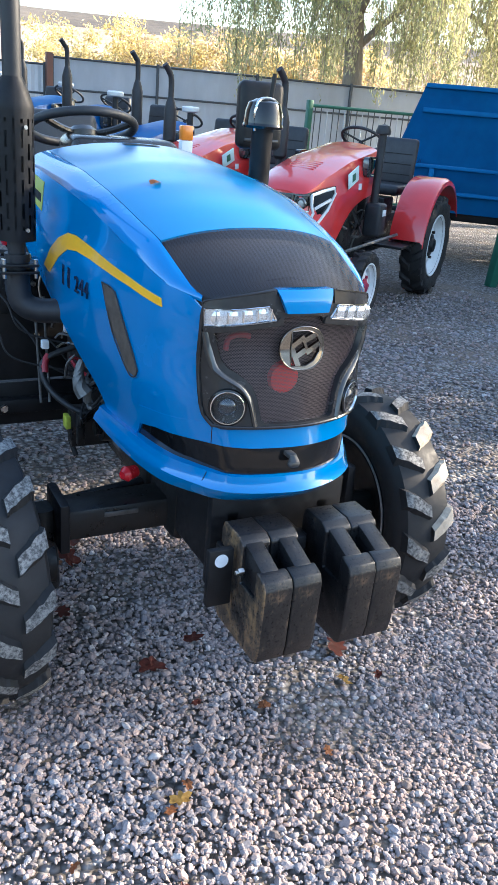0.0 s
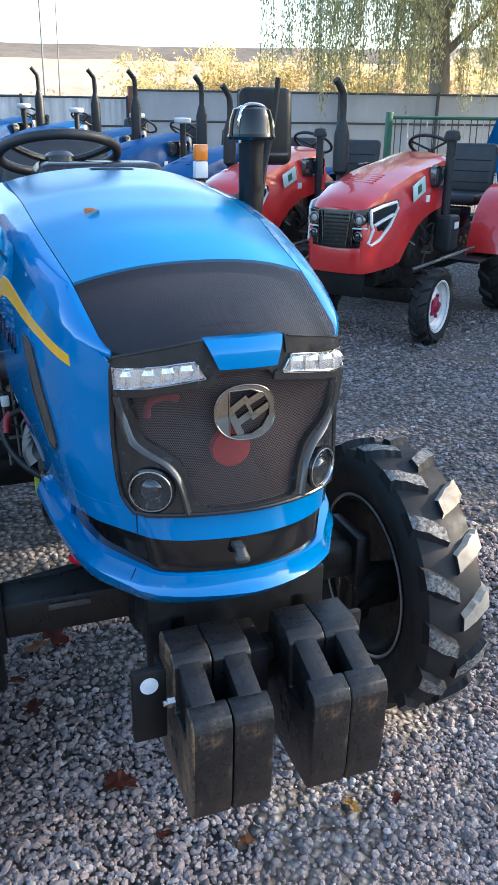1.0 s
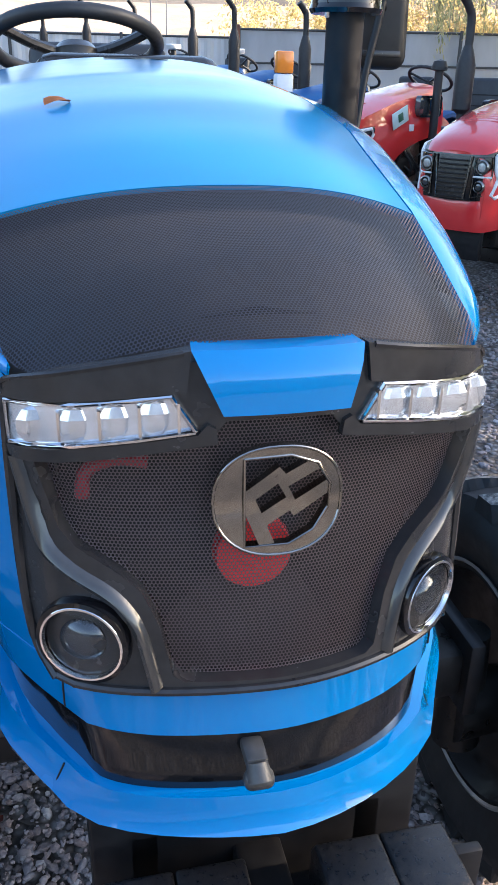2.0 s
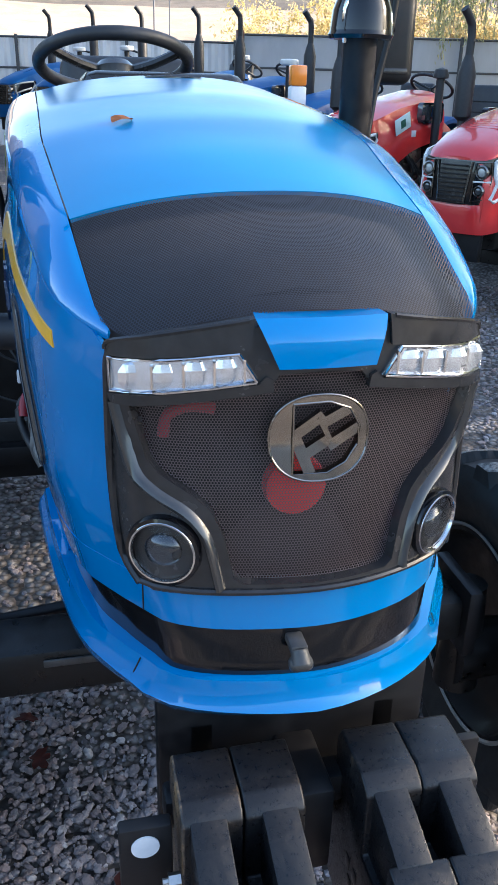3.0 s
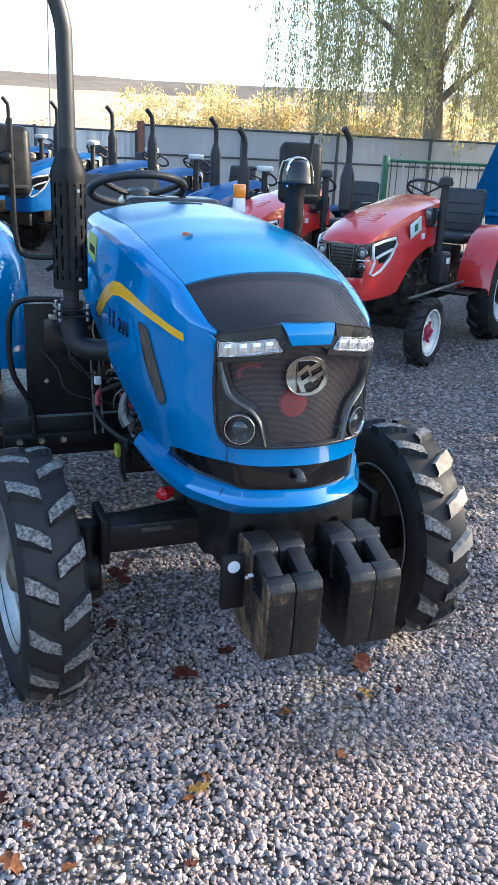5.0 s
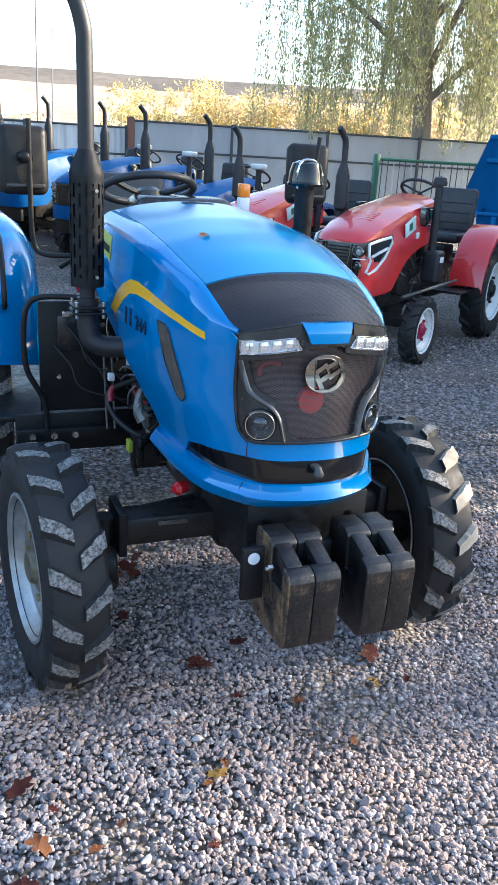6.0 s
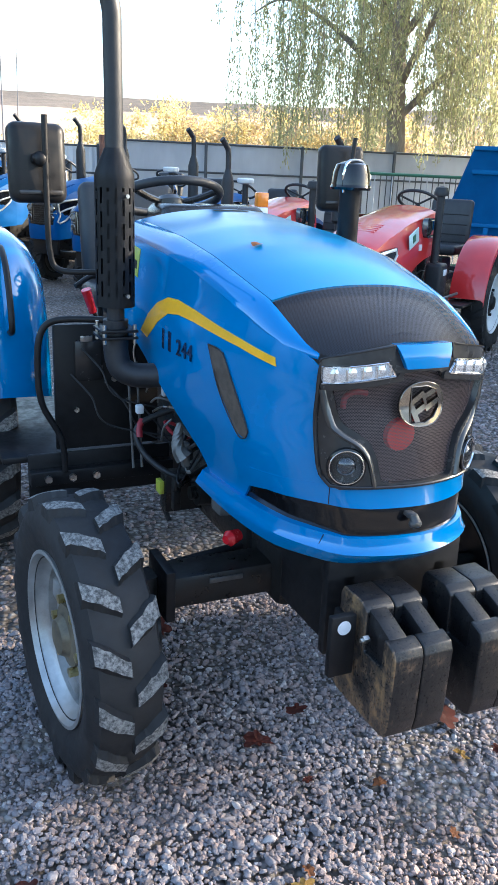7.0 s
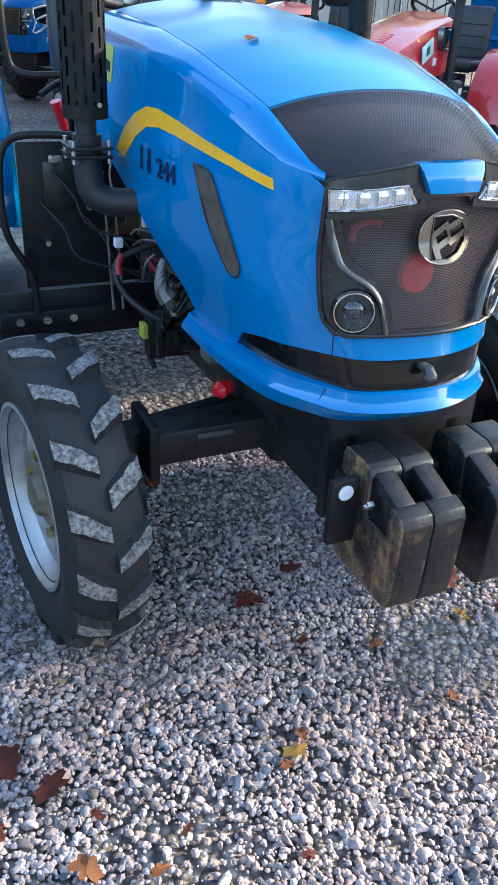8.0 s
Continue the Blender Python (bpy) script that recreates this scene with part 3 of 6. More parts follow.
# green bar fence and gate
gf = tagged(new("fence_green_bars"), "green steel bar fence with posts and top rail", "fence", "", "structure")
for (x, y) in ((6.26, 10.8), (8.6, 10.2), (10.9, 9.6), (13.2, 9.0)):
    part("fence_post", box(BM(), (x - 0.045, y - 0.045, 0), (x + 0.045, y + 0.045, 1.80), 0.008), GREEN, gf)
for z in (0.25, 1.0, 1.72):
    part("fence_rail", rod(BM(), (6.26, 10.8, z), (13.2, 9.0, z), 0.026, None, 8), GREEN, gf)
for k in range(1, 70):
    u = k / 70
    x, y = 6.26 + 6.94 * u, 10.8 - 1.8 * u
    part("fence_bar", rod(BM(), (x, y, 0.15), (x, y, 1.70), 0.009, None, 6), DARKRAIL if k % 3 else SHEET, gf)
gate = thing("gate_post", (5.52, 5.19, 0), "leaning dark green steel gate post with a stay", "post")
part("post_shaft", box(BM(), (-0.05, -0.05, 0), (0.05, 0.05, 2.5), 0.008), GREEN, gate).matrix_local = pose(0, 0, 0, 0, 5, 0)
part("post_stay", rod(BM(), (0.14, 0.02, 0.02), (0.26, 0.02, 2.4), 0.028, None, 8), GREEN, gate)
part("post_tag", box(BM(), (0.10, -0.062, 1.36), (0.17, -0.052, 1.62), 0.004), BROWN, gate).matrix_local = pose(0, 0, 0, 0, 5, 0)


# ---- far bank, scrub and trees ----
b = BM()
rows = []
for i in range(121):
    u = i / 120
    az = radians(-40 + 130 * u)
    row = []
    crest = 9.75 + 0.14 * noise.noise(Vector((u * 30, 0, 0)))
    for j in range(13):
        v = j / 12
        r = 62 + 34 * v
        z = crest * (v ** 0.8) + 0.6 * (1 - v) * noise.noise(Vector((u * 40, v * 6, 1.0)))
        row.append(b.verts.new((r * math.sin(az), r * math.cos(az), z - 0.4)))
    rows.append(row)
for r0, r1 in zip(rows, rows[1:]):
    for j in range(12):
        f = b.faces.new((r0[j], r1[j], r1[j + 1], r0[j + 1]))
        f.material_index = 1 if j >= 9 else 0
tagged(part("backdrop_bank", b, [HILL, HILLTOP]), "pale dry soil bank with a grey-brown crest", "bank", "", "structure")


def leaf_cloud(centres, radii, n, size, seed, droop=0.0, hang=0.0):
    """Many small leaf blades scattered in clumps; returns a mesh."""
    rs = np.random.RandomState(seed)
    k = rs.randint(0, len(centres), n)
    c, r = np.array(centres)[k], np.array(radii)[k]
    d = rs.normal(size=(n, 3))
    d /= np.linalg.norm(d, axis=1, keepdims=True)
    p = c + d * r * (rs.uniform(0, 1, n) ** 0.45)[:, None]
    ax = rs.normal(size=(n, 3))
    ax[:, 2] -= droop
    ax /= np.linalg.norm(ax, axis=1, keepdims=True)
    side = np.cross(ax, rs.normal(size=(n, 3)))
    side /= np.linalg.norm(side, axis=1, keepdims=True)
    L = size * rs.uniform(0.6, 1.3, n)[:, None]
    W = L * (0.22 if hang else 0.42)
    quad = np.stack([p - ax * L, p + side * W, p + ax * L, p - side * W], 1).reshape(-1, 3)
    return quad


def quads(name, quad, mat, parent=None):
    me = bpy.data.meshes.new(name)
    n = len(quad)
    me.vertices.add(n)
    me.vertices.foreach_set("co", quad.astype(np.float32).ravel())
    me.loops.add(n)
    me.loops.foreach_set("vertex_index", np.arange(n, dtype=np.int32))
    me.polygons.add(n // 4)
    me.polygons.foreach_set("loop_start", np.arange(0, n, 4, dtype=np.int32))
    me.update(calc_edges=True)
    me.materials.append(mat)
    ob = new(name, me)
    ob.parent = parent
    return ob


def scrub(name, az0, az1, r, low, high, n, mat, seed, label):
    rs = random.Random(seed)
    cs, rr_ = [], []
    for k in range(n):
        a = radians(az0 + (az1 - az0) * rs.random())
        d = r * rs.uniform(0.92, 1.12)
        top = low + (high - low) * rs.random() ** 1.6
        for j in range(5):
            cs.append((d * math.sin(a) + rs.uniform(-1, 1), d * math.cos(a) + rs.uniform(-1, 1), top * (0.15 + 0.85 * rs.random())))
            q = rs.uniform(0.4, 1.1)
            rr_.append((q, q, q * 0.8))
    return tagged(quads(name, leaf_cloud(cs, rr_, n * 380, 0.11, seed), mat), label, "bushes", "", "stuff")


scrub("scrub_yellow", 12, 36, 44, 3.4, 5.2, 190, SCRUB, 3, "bright yellow autumn scrub along the bank")
scrub("scrub_brown", 16, 44, 40, 2.0, 4.8, 95, SCRUBBROWN, 4, "brown and straw-coloured autumn scrub")
scrub("scrub_sparse", -22, 13, 52, 0.8, 3.6, 50, SCRUBBROWN, 6, "sparse brown scrub on the bank's foot")


def willow(at, height, seed, spread=3.6, curtains=150, label="", lean=0.0, leaf=1.0):
    rs = random.Random(seed)
    tree = thing("willow_tree", at, label, "tree")
    b = BM()
    tube(b, [(0, 0, 0), (0.05, 0.02, height * 0.2), (-0.08 + lean, 0.05, height * 0.42), (0.1 + lean, -0.05, height * 0.7), (0.05 + lean, 0, height * 0.95)], [0.30 - 0.0075 * k for k in range(34)], 12)
    part("trunk", b, BARK, tree)
    ends = []
    for k in range(15):
        a = 2.4 * k + rs.uniform(-0.4, 0.4)
        z0 = height * (0.28 + 0.5 * k / 15)
        l = spread * rs.uniform(0.45, 1.0)
        pts = [(lean * 0.6, 0, z0), (l * 0.35 * math.cos(a), l * 0.35 * math.sin(a), z0 + height * 0.12), (l * 0.75 * math.cos(a), l * 0.75 * math.sin(a), z0 + height * 0.2), (l * math.cos(a), l * math.sin(a), z0 + height * 0.17)]
        b = tube(BM(), pts, [0.10 - 0.0038 * j for j in range(26)], 8)
        part("limb", b, BARK, tree)
        ends += smooth_path(pts, 6)[5:]
    quad, twigs = [], BM()
    rn = np.random.RandomState(seed)
    for k in range(curtains):
        e = rs.choice(ends) + Vector((rs.gauss(0, 0.35), rs.gauss(0, 0.35), rs.gauss(0, 0.25)))
        length = rs.uniform(0.35, 1.0) * height * 0.46
        length = min(length, e.z - 0.30 * height * rs.uniform(0.3, 1.0))
        if length < 0.5:
            continue
        sway = Vector((rs.gauss(0, 0.12), rs.gauss(0, 0.12), 0))
        pts = [e, e + sway + Vector((0, 0, 0.1)), e + sway * 2 - Vector((0, 0, length * 0.4)), e + sway * 2.4 - Vector((0, 0, length))]
        tube(twigs, pts, 0.008, 3, True, 3)
        n = int(length * 70 / leaf ** 2)
        t = rn.uniform(0, 1, n) ** 0.85
        base = np.array(e)[None] + np.array(sway)[None] * (1 + 1.4 * t[:, None])
        base[:, 2] -= t * length
        base += rn.normal(0, 0.075 * leaf, (n, 3))
        ax = rn.normal(0, 0.45, (n, 3))
        ax[:, 2] -= 1
        ax /= np.linalg.norm(ax, axis=1, keepdims=True)
        side = np.cross(ax, rn.normal(size=(n, 3)))
        side /= np.linalg.norm(side, axis=1, keepdims=True)
        L = rn.uniform(0.03, 0.075, (n, 1)) * leaf
        quad.append(np.stack([base - ax * L, base + side * L * 0.28, base + ax * L, base - side * L * 0.28], 1).reshape(-1, 3))
    tagged(part("twig_curtain", twigs, BARK, tree), kind="stuff")
    tagged(quads("foliage", np.concatenate(quad), WILLOW, tree), "thin hanging yellow-green willow leaves")
    return tree


willow((10.6, 16.4, 0), 11.0, 21, 5.2, 390, "tall weeping willow with thin yellow-green autumn foliage")
willow((15.5, 16.0, 0), 9.5, 22, 3.8, 260, "weeping willow turning yellow behind the fence")
# Three unseen trees, added out of view to shade and dapple the yard.
willow((9.9, 2.0, 0), 9.5, 27, 3.5, 520, "unseen dense weeping willow added to shade the parked tractor", 0.0, 1.7)
willow((12.2, 6.4, 0), 9.5, 25, 3.6, 380, "unseen dense weeping willow added to shade the row of tractors", 0.0, 2.0)
willow((12.4, -3.4, 0), 10.5, 24, 3.2, 15, "unseen thin weeping willow added to dapple the yard with shade", 0.0, 1.9)
for (x, y, h) in ((4.0, 36.0, 12.5), (4.6, 36.0, 6.2)):
    b = rod(BM(), (0, 0, 0), (0.1, 0, h), 0.04, 0.018, 8)
    ob = part("pole", b, POLEGREY)
    ob.matrix_world = pose(x, y, 0)
    tagged(ob, "thin grey pole standing far behind the fence", "pole", "poles")


# plain unseen walls, added to close the yard on the sunny side and behind the camera
# the two west walls are added to darken what the bonnet flank reflects
for nm, lo, hi in (("unseen_wall_east", (8.6, -6.0, 0), (8.9, 6.2, 2.3)), ("unseen_wall_south", (-9.0, -9.3, 0), (8.6, -9.0, 2.2)), ("unseen_wall_west", (-7.2, -6.0, 0), (-6.9, 6.4, 2.0)), ("unseen_wall_north_west", (-7.5, 6.5, 0), (-4.9, 18.4, 6.0))):
    tagged(part(nm, box(BM(), lo, hi, 0.02), WALLGREY if "west" in nm else SHEET), "plain grey unseen wall added to close the yard", "wall", "", "structure")


# ---- the blue tractor: its skin ----
PLAN = [(0, 0), (0.115, 0.012), (0.19, 0.036), (0.220, 0.07), (0.254, 0.115), (0.291, 0.175), (0.321, 0.28), (0.346, 0.44), (0.372, 0.72), (0.387, 1.0), (0.390, 1.2)]
PLAN_FINE = [(p.x, p.y) for p in smooth_path([(-PLAN[1][0], PLAN[1][1], 0)] + [(x, y, 0) for x, y in PLAN], 10)][10:]
WIDTH = [(0.70, 0.890), (0.81, 0.890), (0.90, 0.945), (0.97, 0.985), (1.12, 1.0), (1.19, 0.99), (1.25, 0.955), (1.35, 0.94), (1.45, 0.91)]
FLAT = [(1.06, 1.0), (1.14, 0.85), (1.45, 0.85)]
NOSE = [(0.70, 0.0), (0.735, -0.026), (0.80, -0.052), (0.86, -0.044), (0.90, -0.033), (0.925, -0.028), (1.02, -0.012), (1.10, 0.004), (1.18, 0.006), (1.24, 0.012), (1.34, 0.03)]
PX, PY = np.array([p[0] for p in PLAN_FINE]), np.array([p[1] for p in PLAN_FINE])


WIDTH_OFF = [(1.10, 0.99), (1.20, 0.90), (1.30, 0.86), (1.45, 0.83)]


def y_of_arc(z, a=-1.0):
    xs, ys = PX * (lerp(z, WIDTH) if a <= 0 or z < 1.10 else lerp(z, WIDTH_OFF)), PY * (1 - (1 - lerp(z, FLAT)) * np.clip((0.33 - PX) / 0.11, 0, 1)) + lerp(z, NOSE) * np.clip(1 - PY / 0.5, 0, 1)
    if a > 0:
        ys = ys + 0.75 * np.clip(PX, 0, 0.24) ** 2 * min(1.0, max(0.0, (1.14 - z) / 0.10))
    return xs, ys, np.concatenate(([0], np.cumsum(np.hypot(np.diff(xs), np.diff(ys)))))


def skin(a, z, off=0.0):
    """The point a metres round the nose from its middle (right: plus) at height z, off metres outside the skin."""
    xs, ys, s = y_of_arc(z, a)
    u = abs(a)
    x, y = np.interp(u, s, xs), np.interp(u, s, ys)
    x2, y2 = np.interp(u + 0.012, s, xs), np.interp(u + 0.012, s, ys)
    x1, y1 = np.interp(max(u - 0.012, 0), s, xs), np.interp(max(u - 0.012, 0), s, ys)
    d = Vector((x2 - x1, y2 - y1, 0)).normalized()
    n = Vector((d.y, -d.x, 0))
    return Vector((math.copysign(1, a) * (x + n.x * off), y + n.y * off, z))


def arc(y, z):
    """How far round the nose the skin's side reaches y."""
    xs, ys, s = y_of_arc(z)
    return float(np.interp(y, ys, s))


def arcx(x, z):
    xs, ys, s = y_of_arc(z)
    return float(math.copysign(np.interp(abs(x), xs, s), x))


def droop(x, z):
    """The lamp brow hangs a little towards its outer ends."""
    return z - 0.105 * max(0.0, abs(x) - 0.06) * min(1.0, max(0.0, (z - 1.08) / 0.07))


SHOULDER = [(0.06, 1.20), (0.10, 1.205), (0.17, 1.222), (0.268, 1.25), (0.4, 1.292), (0.57, 1.33), (0.8, 1.362), (1.2, 1.392)]
SEAM_X = [(0.05, 0.222), (0.10, 0.234), (0.268, 0.257), (0.57, 0.287), (1.2, 0.30)]
SEAM_Z = [(0.06, 1.206), (0.10, 1.218), (0.268, 1.302), (0.57, 1.375), (0.8, 1.405), (1.2, 1.43)]
FAR_SEAM = [(0.05, 0.0), (0.15, 0.07), (0.268, 0.14), (0.5, 0.16)]
CROWN = [(0.0, 1.238), (0.05, 1.258), (0.12, 1.287), (0.268, 1.335), (0.4, 1.373), (0.57, 1.41), (0.8, 1.44), (1.2, 1.468)]


def lid(q, y, off=0.0):
    """The bonnet's top: q from -1 (one shoulder) over 0 (crown) to 1; the seam lies at 0.75."""
    u = abs(q)
    xs = abs(skin(math.copysign(arc(y, lerp(y, SHOULDER)), q), lerp(y, SHOULDER)).x)
    zs, xm, zm, zc = lerp(y, SHOULDER), min(lerp(y, SEAM_X) * (1.0 if q <= 0 else 1.0 - lerp(y, FAR_SEAM) * min(1.0, u / 0.75)), xs - 0.002), lerp(y, SEAM_Z), lerp(y, CROWN)
    if u <= 0.75:
        k = u / 0.75
        x, z = xm * k, zc - (zc - zm) * k ** 2.3
    else:
        k = (u - 0.75) / 0.25
        turn = k * math.pi / 2
        x = xm + (xs - xm) * (0.25 * k + 0.75 * math.sin(turn))
        z = zm - (zm - zs) * (0.3 * k + 0.7 * (1 - math.cos(turn)))
    n = Vector((0.75 * x / 0.3 * 0.5, -0.35, 1)).normalized()
    p = Vector((math.copysign(x, q), y, z))
    return p + Vector((math.copysign(n.x, q), n.y, n.z)) * off


def lid_patch(bm, q0, q1, y0, y1, nq, ny, front, back=None):
    uv = bm.loops.layers.uv.verify()

    def sheet(off, flip):
        g = []
        for j in range(ny + 1):
            row = []
            for i in range(nq + 1):
                q = q0 + (q1 - q0) * i / nq
                lo = max(y0, 0.012 + 1.05 * (abs(q) ** 2.2) * 0.065) if y0 < 0.05 else y0
                row.append(bm.verts.new(lid(q, lo + (y1 - lo) * j / ny, off)))
            g.append(row)
        for j in range(ny):
            for i in range(nq):
                c = [g[j][i], g[j][i + 1], g[j + 1][i + 1], g[j + 1][i]]
                f = bm.faces.new(c[::-1] if flip else c)
                for lp in f.loops:
                    lp[uv].uv = (lp.vert.co.x, lp.vert.co.y * 1.06)
        return g
    a = sheet(front, False)
    if back is not None:
        b = sheet(back, True)
        rim = lambda g: g[0] + [r[-1] for r in g[1:]] + g[-1][-2::-1] + [r[0] for r in g[-2:0:-1]]
        for p, q, r, s in zip(rim(a), rim(a)[1:] + rim(a)[:1], rim(b)[1:] + rim(b)[:1], rim(b)):
            bm.faces.new((q, p, s, r))
    return bm


tractor = thing("compact_tractor", (0, 0.6, 0), "glossy blue compact tractor with black grille, parked on gravel", "tractor")
tractor.matrix_world = pose(-0.004, 0, 0)

# side skins with the swept-up lower edge
LOW = [(0.30, 0.792), (0.44, 0.765), (0.49, 0.80), (0.545, 0.85), (0.63, 0.90), (0.75, 0.974), (0.90, 1.045), (1.0, 1.085), (1.1, 1.12), (1.19, 1.15)]


def side_outline(s):
    o = [(arcx(0.198, 0.914), 0.914), (arcx(0.198, 0.88), 0.880), (arc(0.09, 0.872), 0.872), (arc(0.16, 0.86), 0.86), (arc(0.27, 0.835), 0.836)]
    o += [(arc(y, z), z) for y, z in LOW]
    o += [(arc(1.19, 1.25), 1.25)]
    o += [(arc(y, lerp(y, SHOULDER)), lerp(y, SHOULDER)) for y in (1.19, 0.95, 0.75, 0.57, 0.45, 0.35, 0.268, 0.2, 0.14, 0.10)]
    o += [(arcx(0.2235, z), z) for z in (1.18, 1.12, 1.04, 0.97)] + [(arcx(0.214, 0.935), 0.935)]
    return [(s * a, z) for a, z in o]


for s in (-1, 1):
    b = panel(BM(), side_outline(s), skin, 0.0, -0.006, (), 0.026)
    part("side_panel", b, BLUE, tractor)
part("bonnet_top", lid_patch(BM(), -0.75, 0.75, 0.266, 1.19, 24, 26, 0.0, -0.006), BLUE_DUSTY_DIM, tractor)
for s in (-1, 1):
    part("bonnet_shoulder", lid_patch(BM(), s * 0.757, s * 0.999, 0.078, 1.19, 10, 28, 0.0, -0.006), BLUE, tractor)
part("bonnet_mesh", lid_patch(BM(), -0.75, 0.75, 0.0, 0.262, 24, 10, 0.001), MESH_TOP, tractor, "perforated black sheet over the bonnet's front slope")
part("bonnet_mesh_lining", lid_patch(BM(), -0.80, 0.80, 0.03, 0.33, 14, 8, -0.03), LINING, tractor)
b = lid_patch(BM(), -0.16, 0.16, 1.135, 1.168, 12, 2, 0.0015)
part("bonnet_slot", b, DARK, tractor)
b = lid_patch(BM(), -0.99, 0.99, 1.19, 1.20, 30, 1, -0.002, -0.02)
part("bonnet_rear_edge", b, BLACK_METAL, tractor)

# front frame, grille, lamps
FR_L = [(0.0, 0.918), (0.108, 0.916), (0.185, 0.912), (0.198, 0.917), (0.214, 0.942), (0.221, 0.985), (0.224, 1.06), (0.224, 1.14), (0.222, 1.198), (0.216, 1.214), (0.18, 1.228), (0.0, 1.236)]
OPEN_L = [(0.0, 0.926), (0.088, 0.928), (0.098, 0.935), (0.108, 0.985), (0.122, 1.018), (0.142, 1.036), (0.176, 1.058), (0.188, 1.075), (0.202, 1.15), (0.196, 1.156), (0.06, 1.158), (0.046, 1.176), (0.0, 1.178)]


def both(half):
    """A closed outline, right half given from the bottom's middle to the top's middle."""
    r = [(arcx(x, droop(x, z)), droop(x, z)) for x, z in half]
    return r + [(-a, z) for a, z in r[-2:0:-1]]


def chamfer(s, inner, outer):
    """A sloped band from the recessed mesh out to the frame's face, rounded over at its outer edge."""
    bm = BM()
    rails = []
    ins = smooth_path([(x, z, 0) for x, z in inner], 5)
    outs = smooth_path([(x, z, 0) for x, z in outer], 5)
    for k, off in ((0.0, -0.006), (0.55, 0.012), (0.8, 0.0165), (1.0, 0.0175), (1.25, 0.0155), (1.45, 0.008)):
        row = []
        for p, q in zip(ins, outs):
            c = p.lerp(q, k)
            z = droop(c.x, c.y)
            row.append(bm.verts.new(skin(s * arcx(c.x, z), z, off)))
        rails.append(row)
    for r0, r1 in zip(rails, rails[1:]):
        for i in range(len(r0) - 1):
            bm.faces.new((r0[i], r0[i + 1], r1[i + 1], r1[i]))
    bmesh.ops.recalc_face_normals(bm, faces=bm.faces[:])
    return bm


part("grille_frame", panel(BM(), both(FR_L), skin, 0.010, -0.012, (both(OPEN_L),), 0.018), PLASTIC, tractor)
part("grille_mesh", panel(BM(), both([(0.0, 0.92), (0.105, 0.92), (0.14, 1.02), (0.205, 1.06), (0.212, 1.17), (0.0, 1.185)]), skin, -0.004, None, (), 0.02), MESH, tractor, "fine perforated black grille sheet")
part("grille_lining", panel(BM(), both([(0.0, 0.88), (0.205, 0.88), (0.235, 1.0), (0.235, 1.23), (0.0, 1.25)]), skin, -0.075, None, (), 0.04), LINING, tractor)
for s in (-1, 1):
    edge = [skin(s * arcx(x - 0.002, droop(x, z)), droop(x, z), 0.011) for x, z in FR_L[3:10]]
    part("frame_bead", tube(BM(), edge, 0.0055, 8, True, 4), SATIN, tractor)
base = [skin(arcx(-0.198 + 0.396 * k / 24, 0.918), 0.919, 0.011) for k in range(25)]
part("frame_bead", tube(BM(), base, 0.0045, 8, False), SATIN, tractor)
